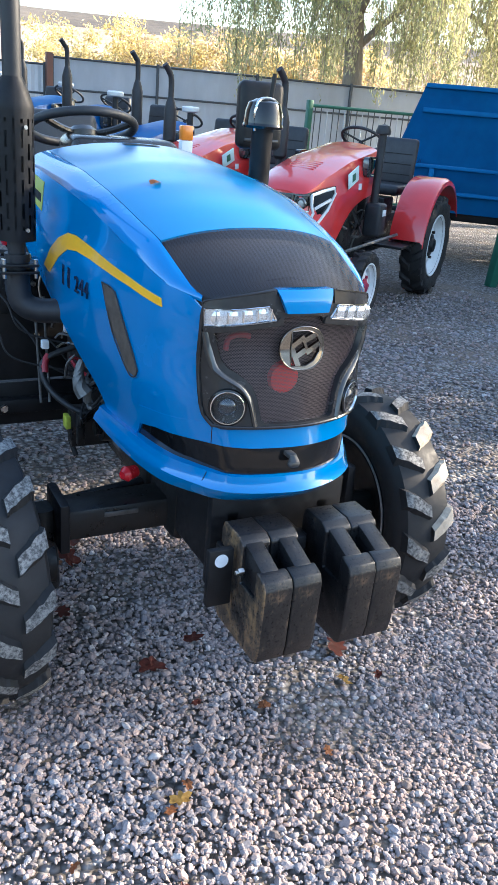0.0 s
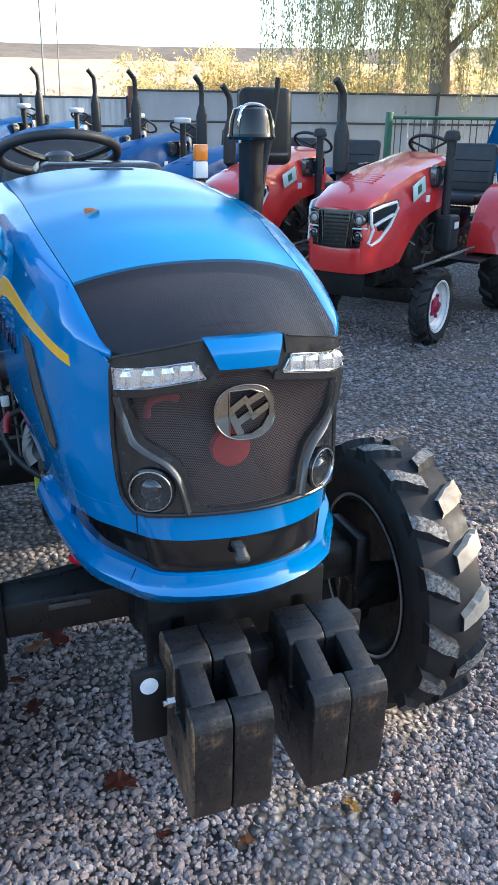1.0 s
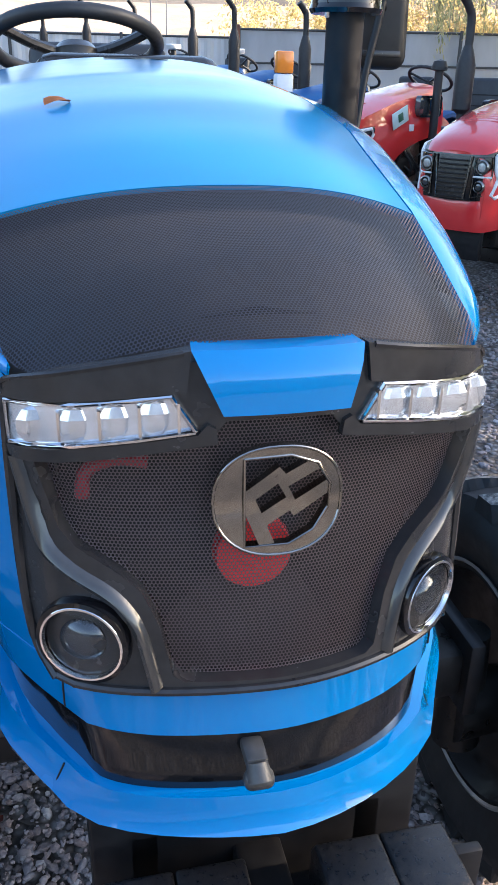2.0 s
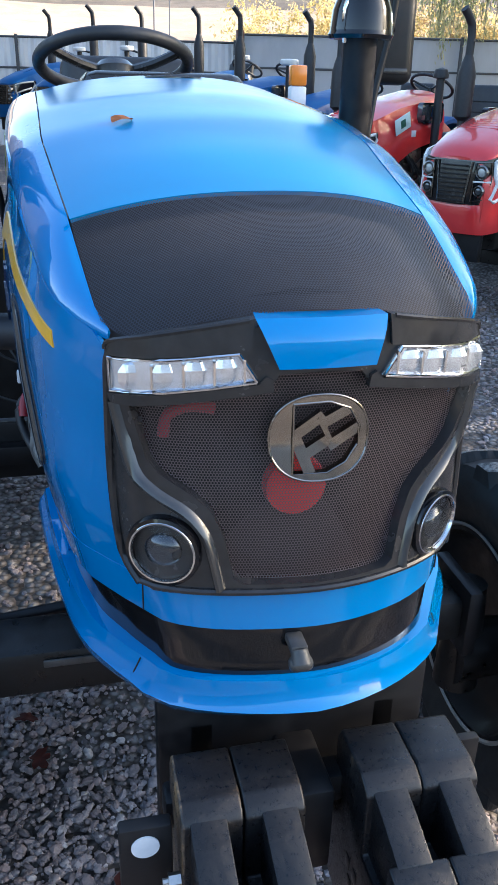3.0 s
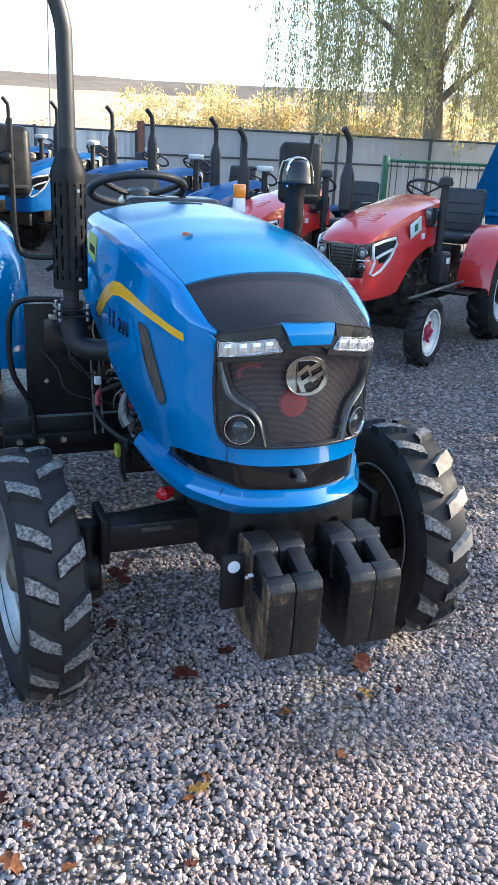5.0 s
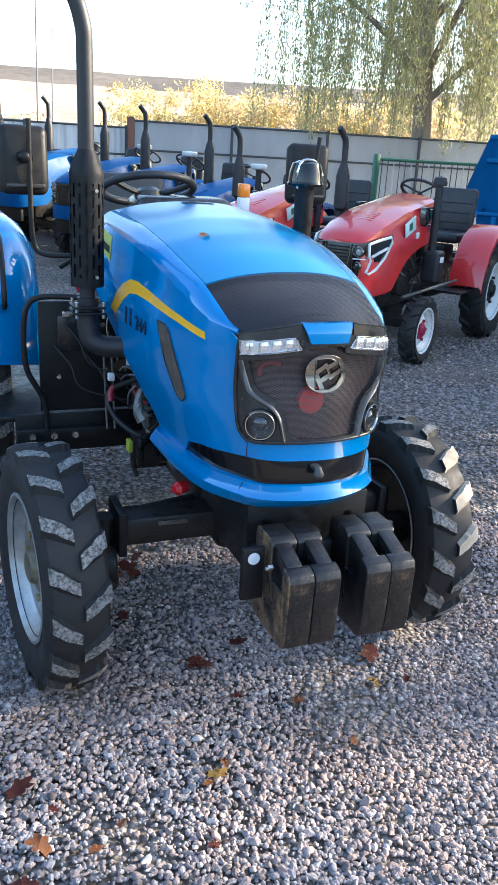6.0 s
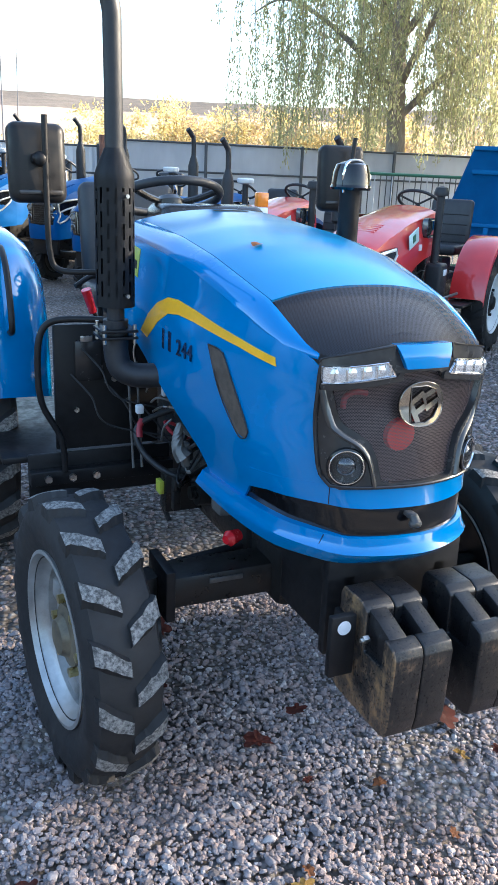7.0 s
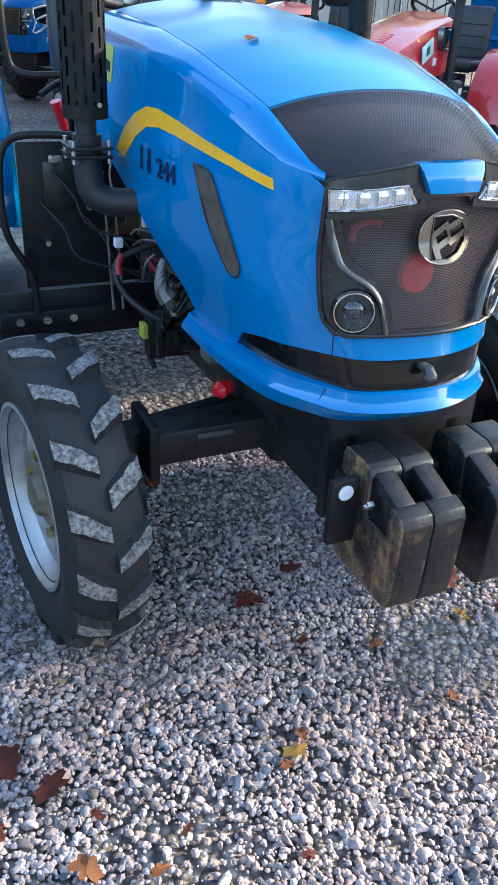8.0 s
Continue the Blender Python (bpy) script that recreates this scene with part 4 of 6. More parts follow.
# raised brow over the lamps
for s in (-1, 1):
    o = [(s * arcx(x, droop(x, z)), droop(x, z)) for x, z in ((0.053, 1.158), (0.216, 1.151), (0.219, 1.163), (0.070, 1.168), (0.062, 1.176), (0.055, 1.172))]
    part("brow_lower_lip", panel(BM(), o, skin, 0.016, 0.006, (), 0.02), PLASTIC, tractor)
    o = [(s * arcx(x, droop(x, z)), droop(x, z)) for x, z in ((0.078, 1.206), (0.219, 1.206), (0.220, 1.219), (0.18, 1.232), (0.074, 1.240))]
    part("brow_upper_lip", panel(BM(), o, skin, 0.016, 0.0, (), 0.02), PLASTIC, tractor)
    o = [skin(s * arcx(x, droop(x, z)), droop(x, z), 0.0155) for x, z in ((0.080, 1.2385), (0.12, 1.236), (0.18, 1.2305), (0.214, 1.221), (0.2195, 1.212))]
    part("brow_bead", tube(BM(), o, 0.0028, 6, True, 4), SATIN, tractor)
    # lamp strip: bright housing with four cells under a clear cover
    o = [(s * arcx(x, droop(x, z)), droop(x, z)) for x, z in ((0.070, 1.170), (0.217, 1.165), (0.218, 1.204), (0.090, 1.204))]
    lamp = part("lamp_strip", panel(BM(), o, skin, 0.0115, 0.004, (), 0.015), REFLECTOR, tractor, "clear lamp strip with four bright cells")
    for k in range(4):
        x0 = 0.087 + k * 0.0315
        b = BM()
        r = bmesh.ops.create_uvsphere(b, u_segments=7, v_segments=5, radius=0.0175)
        zl = droop(x0 + 0.017, 1.185)
        c = skin(s * arcx(x0 + 0.017, zl), zl, 0.010)
        bmesh.ops.transform(b, verts=b.verts, matrix=Matrix.Translation(c) @ Matrix.Diagonal((0.92, 0.30, 1.0, 1)))
        part("reflector_cell", b, REFLECTOR, lamp, "", False)
        b = BM()
        zl = droop(x0, 1.185)
        p = skin(s * arcx(x0 - 0.001, zl), zl, 0.012)
        box(b, p - Vector((0.0012, 0.006, 0.012)), p + Vector((0.0012, 0.003, 0.014)))
        part("cell_divider", b, CHROME, lamp)
    o = [(s * arcx(x, droop(x, z)), droop(x, z)) for x, z in ((0.072, 1.1715), (0.216, 1.1665), (0.217, 1.2025), (0.091, 1.2025))]
    g = part("lamp_cover", panel(BM(), o, skin, 0.0175, 0.0155, (), 0.02), GLASS, lamp)
    g.visible_shadow = False
    rim_ = [skin(s * arcx(x, droop(x, z)), droop(x, z), 0.015) for x, z in ((0.072, 1.171), (0.12, 1.1695), (0.17, 1.168), (0.216, 1.166), (0.217, 1.203), (0.17, 1.2035), (0.12, 1.2035), (0.091, 1.2035))]
    part("lamp_trim", tube(BM(), rim_ + rim_[:1], 0.0024, 6, False), CHROME, lamp)
    # sculpted rib beside the grille mouth
    rib = [(0.206, 1.152), (0.191, 1.075), (0.178, 1.052), (0.142, 1.028), (0.124, 1.008), (0.112, 0.98), (0.100, 0.927)]
    rib2 = [(0.217, 1.152), (0.203, 1.068), (0.187, 1.040), (0.152, 1.016), (0.136, 0.998), (0.125, 0.975), (0.114, 0.922)]
    part("grille_rib", chamfer(s, rib, rib2), GUNMETAL, tractor)
    # round headlight
    lx, lz = (0.174, 0.966) if s < 0 else (0.167, 0.960)
    c = skin(s * arcx(lx, lz), lz, 0.003)
    q = (skin(s * arcx(lx, lz), lz, 1.0) - skin(s * arcx(lx, lz), lz, 0.0)).normalized().to_track_quat("Y", "Z").to_matrix().to_4x4()
    m = Matrix.Translation(c) @ q
    hl = part("headlight", lathe(BM(), [(0.043, -0.012), (0.046, 0.004), (0.0445, 0.012), (0.040, 0.0135), (0.0375, 0.009), (0.036, -0.004)], "y", 40), GLOSS_BLACK, tractor, "round projector headlight in a gloss black ring")
    hl.matrix_local = m
    for nm, prof, mt in (("reflector", [(0.037, 0.003), (0.030, -0.012), (0.0, -0.02)], DARKCHROME), ("bezel_ring", [(0.0365, 0.0105), (0.0380, 0.0140), (0.0400, 0.0140), (0.0415, 0.0115)], CHROME), ("projector_lens", [(0.025, -0.016), (0.0265, -0.002), (0.021, 0.007), (0.011, 0.0115), (0.0, 0.013)], SMOKED), ("cover", [(0.037, 0.009), (0.030, 0.0135), (0.016, 0.0165), (0.0, 0.0175)], GLASS)):
        ob = part(nm, lathe(BM(), prof, "y", 36), mt, hl)
        ob.visible_shadow = nm != "cover"

# blue badge, emblem, red cap behind the mesh
o = [(arcx(x, z), z) for x, z in ((-0.073, 1.239), (0.069, 1.239), (0.055, 1.187), (-0.050, 1.187))]
bd = panel(BM(), o, skin, 0.026, 0.0, (), 0.012)
for v in bd.verts:
    if v.co.z > 1.222:
        v.co.y += 0.6 * (v.co.z - 1.222)
part("bonnet_badge", bd, BLUE, tractor, "blue badge plate between the lamp strips")
EMC = Vector((-0.002, 0, 1.104))


def face_place(u, v, off):
    p = skin(arcx(EMC.x + u, EMC.z + v), EMC.z + v, off + 0.008)
    return p


rr = [(0.0565 * math.copysign(abs(math.cos(a)) ** 0.88, math.cos(a)), 0.0505 * math.copysign(abs(math.sin(a)) ** 0.88, math.sin(a))) for a in (2 * math.pi * k / 44 for k in range(44))]
well = [(-0.030, 0.040), (0.010, 0.0415), (0.034, 0.032), (0.046, 0.010), (0.044, -0.012), (0.030, -0.031), (0.008, -0.0415), (-0.030, -0.0415)]
emblem = part("emblem", panel(BM(), rr, face_place, 0.010, 0.0, (well,), 0.008), DARKCHROME, tractor, "silver disc emblem with cut-out angular shapes")
for loop in (rr, well):
    part("emblem_bead", tube(BM(), [face_place(u, v, 0.0100) for u, v in loop + loop[:1]], 0.0015, 8, False), DARKCHROME, emblem)
for (x0, y0, x1, y1, w) in ((-0.029, 0.006, -0.010, -0.042, 0.0065), (-0.028, 0.002, 0.004, 0.026, 0.006), (0.000, 0.014, 0.042, 0.036, 0.006), (-0.016, -0.020, 0.014, -0.002, 0.006), (0.010, -0.012, 0.048, 0.010, 0.006), (-0.001, 0.024, 0.012, -0.004, 0.003)):
    d = Vector((x1 - x0, y1 - y0)).normalized()
    nx, ny = -d.y * w, d.x * w
    part("emblem_bar", panel(BM(), [(x0 + nx, y0 + ny), (x0 - nx, y0 - ny), (x1 - nx, y1 - ny), (x1 + nx, y1 + ny)], face_place, 0.0095, 0.0, (), 0.01), DARKCHROME, emblem)
b = BM()
rod(b, (-0.008, 0.085, 1.012), (-0.008, 0.045, 1.012), 0.044, 0.038, 24)
part("filler_cap", b, CAPRED, tractor, "red cap behind the grille sheet")
b = tube(BM(), [(-0.17, 0.05, 1.09), (-0.165, 0.05, 1.115), (-0.14, 0.05, 1.125), (-0.11, 0.05, 1.12)], 0.007, 8)
part("red_cable", b, REDWIRE, tractor)

# lower nose: lip, gloss band, bumper
def nose_strip(lo, hi, y_end, z_lo_end, z_hi_end, front, back, name, mat, step=0.02, drop=0.0):
    """A strip round the nose, symmetric, its ends swept up to y_end on both sides."""
    right = [(0.0, lo), (0.06, lo), (0.12, lo), (0.18, lo + 0.002)]
    n = 8
    lows = [(arcx(x, z), z) for x, z in right]
    a1 = arc(y_end, z_lo_end)
    lows += [(lows[-1][0] + (a1 - lows[3][0]) * k / n, lo + 0.002 + (z_lo_end - lo - 0.002) * (k / n) ** 1.3) for k in range(1, n + 1)]
    h0 = [(arcx(x, hi), hi) for x in (0.0, 0.06, 0.12, 0.18)]
    a2 = arc(y_end, z_hi_end)
    his = h0 + [(h0[-1][0] + (a2 - h0[3][0]) * k / n, hi + (z_hi_end - hi) * (k / n) ** 1.3) for k in range(1, n + 1)]
    right = lows + his[::-1]
    left = [(-a, z) for a, z in right[::-1]]
    o = lows + his[::-1][:-1] + [(-a, z) for a, z in his] + [(-a, z) for a, z in lows[::-1][:-1]]
    return part(name, panel(BM(), o, skin, front, back, (), step), mat, tractor)


nose_strip(0.867, 0.9155, 0.27, 0.846, 0.890, 0.001, -0.012, "nose_lip", BLUE)
nose_strip(0.792, 0.8655, 0.325, 0.796, 0.836, -0.006, -0.014, "nose_band", GLOSS_BLACK)


def bumper_place(a, v, off):
    k = (v - 0.720) / 0.078
    bulge = 0.030 * max(0.0, min(k / 0.5 + 0.05, (1 - k) / 0.5)) * max(0.25, 1 - abs(a) / 0.55)
    return skin(a, v, off + bulge)


bump = BM()
n = 26
A_END = arc(0.52, 0.78)
rows = []
for j in range(7):
    v = j / 6
    row = []
    for i in range(-n, n + 1):
        a = A_END * i / n
        f = abs(a) / A_END
        lo, hi = 0.722 + 0.036 * f ** 3, 0.797
        row.append(bump.verts.new(bumper_place(a, lo + (hi - lo) * v, 0.003 + 0.004 * (v < 0.55) + 0.011 * min(1.0, max(0.0, (abs(a) - 0.16) / 0.14)) * (1 - 0.25 * v))))
    rows.append(row)
low = [bump.verts.new(v.co + Vector((-math.copysign(0.03, v.co.x) * min(1, abs(v.co.x) / 0.2), 0.03, 0.004))) for v in rows[0]]
rows = [low] + rows
top = [bump.verts.new(v.co + Vector((-math.copysign(0.024, v.co.x) * min(1, abs(v.co.x) / 0.2), 0.014, 0.004))) for v in rows[-1]]
rows.append(top)
for r0, r1 in zip(rows, rows[1:]):
    for i in range(2 * n):
        bump.faces.new((r0[i], r0[i + 1], r1[i + 1], r1[i]))
part("bumper", bump, BLUE, tractor)
for s in (-1, 1):
    part("panel_seam", tube(BM(), [skin(s * arcx(0.2, z), z, 0.0016) for z in (0.913, 0.898, 0.883, 0.869)], 0.0011, 5, False), DARK, tractor)
    part("panel_seam", tube(BM(), [bumper_place(s * arcx(0.2, 0.77), z, 0.0075) for z in (0.794, 0.778, 0.762, 0.750, 0.738, 0.726)], 0.0011, 5, False), DARK, tractor)
b = BM()
box(b, (-0.038, -0.068, 0.846), (-0.016, -0.035, 0.858), 0.004)
rod(b, (-0.027, -0.064, 0.852), (-0.026, -0.074, 0.838), 0.010, 0.013, 14)
box(b, (-0.041, -0.080, 0.827), (-0.011, -0.060, 0.845), 0.008, 3)
part("bonnet_latch", b, LATCH, tractor, "grey cast bonnet latch tab")

# side stripe, vents, number, label
def side_panel_part(name, pts, front, back, mat, s, step=0.015, label="", parent=None):
    o = [(s * arc(y, z), z) for y, z in pts]
    return part(name, panel(BM(), o, skin, front, back, (), step), mat, parent or tractor, label)


STRIPE = [(0.163, 1.166), (0.30, 1.186), (0.42, 1.196), (0.54, 1.205), (0.64, 1.208), (0.71, 1.20), (0.78, 1.165), (0.86, 1.105), (0.915, 1.118), (0.86, 1.175), (0.80, 1.218), (0.73, 1.243), (0.66, 1.246), (0.54, 1.235), (0.42, 1.220), (0.30, 1.206), (0.168, 1.186)]
VENT = [(0.440, 1.166), (0.366, 1.158), (0.312, 1.09), (0.264, 1.02), (0.246, 0.985), (0.260, 0.966), (0.294, 0.974), (0.378, 1.06)]
for s in (-1, 1):
    side_panel_part("side_stripe", STRIPE, 0.0016, -0.001, YELLOW, s, 0.012, "yellow swept decal stripe")
    vent = side_panel_part("side_vent", VENT, 0.0030, -0.001, VENTMESH, s)
    loop = [skin(s * arc(y, z), z, 0.004) for y, z in VENT]
    b = tube(BM(), loop + [loop[0]], 0.0016, 8, True, 4)
    part("vent_rim", b, SATIN, vent)
side_panel_part("warning_label", [(1.13, 1.285), (1.13, 1.365), (0.985, 1.352), (1.0, 1.265)], 0.0016, -0.001, LIME, -1, 0.02, "yellow-green warning label")
side_panel_part("label_print", [(1.10, 1.30), (1.10, 1.325), (1.01, 1.315), (1.01, 1.29)], 0.0024, 0.001, DARK, -1, 0.02)


def lettering(name, words, size, m, mat, parent, depth=0.0015):
    cu = bpy.data.curves.new(name, "FONT")
    cu.body, cu.size, cu.extrude, cu.space_character = words, size, depth, 1.12
    tmp = new(name, cu)
    me = bpy.data.meshes.new_from_object(tmp.evaluated_get(bpy.context.evaluated_depsgraph_get()))
    bpy.data.objects.remove(tmp)
    me.materials.clear()
    me.materials.append(mat)
    ob = new(name, me)
    ob.parent, ob.matrix_local = parent, m
    return ob


p, p2 = skin(-arc(0.63, 1.10), 1.10, 0.004), skin(-arc(0.50, 1.10), 1.10, 0.004)
ex_ = (p2 - p).normalized()
ez_ = (Vector((0, 0, 1)) - ex_ * ex_.z).normalized()
ey_ = ez_.cross(ex_)
m = Matrix((ex_, ez_, ex_.cross(ez_))).transposed().to_4x4()
m.translation = p
lettering("model_number", "244", 0.064, m, NAVY, tractor, 0.002)
for k, (a, w) in enumerate(((0.735, 0.012), (0.69, 0.016))):
    b = BM()
    side_panel_part("model_mark", [(a, 1.10), (a, 1.155), (a - w, 1.152), (a - w, 1.097)], 0.003, -0.001, NAVY, -1)

# chassis under the bonnet
b = BM()
box(b, (-0.15, 0.02, 0.46), (-0.11, 1.0, 0.68), 0.006)
part("frame_rail", b, BLACK_METAL, tractor)
b = BM()
box(b, (0.11, 0.02, 0.46), (0.15, 1.0, 0.68), 0.006)
part("frame_rail", b, BLACK_METAL, tractor)
b = BM()
box(b, (-0.19, 0.02, 0.47), (0.19, 0.05, 0.735), 0.006)
part("front_crossmember", b, BLACK_METAL, tractor)
b = BM()
box(b, (-0.19, 0.06, 0.74), (0.19, 0.10, 1.15), 0.01)
part("radiator", b, DARK, tractor)
b = BM()
box(b, (-0.13, 0.45, 0.55), (0.13, 1.15, 0.95), 0.03)
box(b, (-0.17, 0.55, 0.48), (0.17, 1.1, 0.62), 0.03)
box(b, (-0.10, 0.5, 0.95), (0.10, 1.1, 1.12), 0.03)
part("engine_block", b, GREASY, tractor)
b = BM()
box(b, (-0.14, 1.15, 0.42), (0.14, 2.3, 0.78), 0.05)
part("gearbox", b, GREASY, tractor)
for (y, z, r, l, mt, nm) in ((0.60, 0.72, 0.045, 0.10, IRON, "alternator"), (0.72, 0.86, 0.035, 0.12, IRON, "fuel_filter"), (0.82, 0.60, 0.05, 0.09, GREASY, "oil_filter")):
    b = BM()
    rod(b, (-0.14, y, z), (-0.14 - l, y, z), r, r * 0.85, 20)
    rod(b, (-0.14 - l, y, z), (-0.14 - l - 0.02, y, z), r * 0.45, None, 12)
    part(nm, b, mt, tractor)
b = BM()
box(b, (-0.275, 0.62, 0.80), (-0.20, 0.69, 0.96), 0.012)
part("injection_pump", b, IRON, tractor)
b = BM()
box(b, (-0.25, 0.56, 0.62), (-0.19, 0.64, 0.74), 0.012)
part("starter_bracket", b, IRON, tractor)
rng = random.Random(5)
for k in range(16):
    y0, z0 = rng.uniform(0.62, 0.95), rng.uniform(0.74, 1.02)
    pts = [(-0.14, y0, z0), (-0.22 - rng.random() * 0.06, y0 + rng.uniform(-0.08, 0.08), z0 + rng.uniform(-0.08, 0.1)), (-0.25 - rng.random() * 0.06, y0 + rng.uniform(-0.12, 0.12), z0 - rng.uniform(0.02, 0.12)), (-0.14, y0 + rng.uniform(-0.15, 0.15), z0 - rng.uniform(0.06, 0.16))]
    part("engine_hose", tube(BM(), pts, rng.choice((0.004, 0.006, 0.009)), 6), REDWIRE if k in (3, 9) else (IRON if k % 5 == 0 else HOSE), tractor)
for (y, z) in ((0.66, 1.00), (0.74, 0.93), (0.80, 0.84), (0.60, 0.90)):
    b = BM()
    rod(b, (-0.23, y, z), (-0.285, y - 0.01, z + 0.02), 0.013, 0.009, 10)
    part("cable_terminal", b, STEEL if z > 0.92 else IRON, tractor)
# pale brackets, thin steel lines and terminals in the gap behind the side panel
part("pump_bracket", tube(BM(), [(-0.325, 0.705, 0.875), (-0.335, 0.70, 0.84), (-0.335, 0.69, 0.80), (-0.32, 0.68, 0.775)], [0.009 + 0.0008 * k for k in range(25)], 8), IRON, tractor)
part("pump_bracket", box(BM(), (-0.318, 0.69, 0.735), (-0.296, 0.725, 0.815), 0.008), IRON, tractor)
part("pump_bracket", box(BM(), (-0.362, 0.765, 0.94), (-0.344, 0.785, 1.02), 0.008), SHEET, tractor)
for k, (p0, p1) in enumerate((((-0.28, 0.87, 1.10), (-0.30, 0.98, 0.97)), ((-0.275, 0.84, 1.08), (-0.295, 0.95, 0.95)), ((-0.27, 0.74, 0.97), (-0.295, 0.90, 0.93)), ((-0.27, 0.73, 0.955), (-0.295, 0.88, 0.905)), ((-0.27, 0.76, 0.99), (-0.28, 0.88, 0.935)), ((-0.31, 1.0, 1.12), (-0.305, 1.0, 0.99)), ((-0.26, 0.80, 0.90), (-0.28, 0.84, 0.82)))):
    p0, p1 = Vector(p0) + Vector((-0.06, 0, -0.04)), Vector(p1) + Vector((-0.06, 0, -0.04))
    mid = (p0 + p1) / 2 + Vector((-0.012, 0.01 * (k % 3 - 1), 0.012))
    part("steel_line", tube(BM(), [p0, mid, p1], 0.0035, 6), STEEL if k % 2 else IRON, tractor)
for p0 in ((-0.373, 0.967, 0.85),):
    part("white_connector", box(BM(), Vector(p0) - Vector((0.012, 0.012, 0.014)), Vector(p0) + Vector((0.012, 0.012, 0.014)), 0.004), WHITE, tractor)
part("radiator_hose", tube(BM(), [(-0.2, 0.95, 0.86), (-0.37, 0.97, 0.80), (-0.375, 0.93, 0.72), (-0.30, 0.84, 0.66), (-0.18, 0.8, 0.64)], 0.010, 10), HOSE, tractor)
part("hose_sleeve", tube(BM(), [(-0.36, 0.975, 0.81), (-0.375, 0.965, 0.79), (-0.378, 0.95, 0.76)], 0.0115, 10), REDWIRE, tractor)
b = BM()
rod(b, (-0.235, 0.455, 0.61), (-0.268, 0.44, 0.61), 0.018, 0.023, 18)
rod(b, (-0.268, 0.44, 0.61), (-0.282, 0.433, 0.61), 0.023, 0.012, 18)
part("drain_plug_cap", b, REDLENS, tractor, "shiny red plastic cap")
b = BM()
box(b, (-0.312, 0.94, 0.555), (-0.295, 0.985, 0.60), 0.003)
part("yellow_tag", b, LIME, tractor)
b = BM()
box(b, (-0.296, 0.93, 0.49), (-0.13, 0.99, 0.63), 0.01)
box(b, (-0.31, 0.80, 0.55), (-0.285, 0.83, 0.66), 0.006)
rod(b, (-0.30, 0.80, 0.64), (-0.15, 0.86, 0.68), 0.012, None, 10)
rod(b, (-0.29, 0.96, 0.50), (-0.28, 0.93, 0.46), 0.009, None, 8)
part("linkage_bracket", b, GREASY, tractor)

# front axle
axle = part("front_axle", box(box(BM(), (-0.46, 0.38, 0.45), (0.46, 0.50, 0.545), 0.015), (-0.16, 0.33, 0.42), (0.16, 0.55, 0.60), 0.03), GREASY, tractor)
for s in (-1, 1):
    b = BM()
    box(b, (s * 0.465 - 0.014, 0.36, 0.425), (s * 0.465 + 0.014, 0.52, 0.575), 0.006)
    part("axle_flange", b, BLACK_METAL, axle)
    b = BM()
    rod(b, (s * 0.505, 0.46, 0.28), (s * 0.505, 0.46, 0.53), 0.048, 0.036, 20)
    rod(b, (s * 0.48, 0.46, 0.36), (s * 0.62, 0.46, 0.36), 0.07, 0.06, 20)
    part("steering_knuckle", b, GREASY, axle)
    b = BM()
    rod(b, (s * 0.10, 0.58, 0.52), (s * 0.48, 0.60, 0.46), 0.014, None, 10)
    part("tie_rod", b, BLACK_METAL, axle)
    b = BM()
    box(b, (s * 0.30 - 0.05, 0.374, 0.515), (s * 0.30 + 0.05, 0.379, 0.530), 0.002)
    part("axle_plate", b, LATCH, axle)


# ---- wheels ----
def tyre_mesh(R, W, rim, lugs, lug_h, seg=64):
    """A field tyre lying on the x axis: carcass, and slanted lugs in two rows."""
    b = BM()
    h = W / 2
    lathe(b, [(rim - 0.01, -h * 0.72), (rim + 0.012, -h * 0.80), (rim + 0.05 * R / 0.36, -h * 0.98), ((rim + R) / 2 + 0.01, -h * 1.04), (R - lug_h - 0.035, -h * 0.97), (R - lug_h - 0.010, -h * 0.82), (R - lug_h, -h * 0.4), (R - lug_h + 0.002, 0), (R - lug_h, h * 0.4), (R - lug_h - 0.010, h * 0.82), (R - lug_h - 0.035, h * 0.97), ((rim + R) / 2 + 0.01, h * 1.04), (rim + 0.05 * R / 0.36, h * 0.98), (rim + 0.012, h * 0.80), (rim - 0.01, h * 0.72)], "x", seg)
    return b


def lug_mesh(R, W, lugs, lug_h, sun_lugs=()):
    b = BM()
    h = W / 2
    for s in (-1, 1):
        for k in range(lugs):
            a0 = 2 * math.pi * (k + (0.5 if s > 0 else 0)) / lugs
            wa = 2 * math.pi / lugs * 0.15
            rows = []
            rag = random.Random(31 * k + (7 if s > 0 else 3))
            for i in range(8):
                u = i / 7
                x = s * h * (0.05 + 0.88 * u)
                a = a0 - 2 * math.pi / lugs * 0.36 * u
                top = R - 0.002 - (0.012 * u ** 4)
                base = R - lug_h - 0.010 - 0.03 * u ** 5
                wt = wa * (0.85 + 0.25 * u)
                row = []
                for rr_, aa in ((base, -wt * 1.8), (top, -wt * rag.uniform(0.78, 1.12)), (top, wt * rag.uniform(0.78, 1.12)), (base, wt * 1.8)):
                    row.append(b.verts.new((x, rr_ * math.cos(a + aa), rr_ * math.sin(a + aa))))
                rows.append(row)
            for r0, r1 in zip(rows, rows[1:]):
                for j in range(3):
                    f = b.faces.new((r0[j], r0[j + 1], r1[j + 1], r1[j]))
                    f.material_index = 2 if s > 0 and k in sun_lugs else 1 if j == 1 else 0
            b.faces.new(rows[0]), b.faces.new(rows[-1][::-1])
    bmesh.ops.recalc_face_normals(b, faces=b.faces[:])
    return b


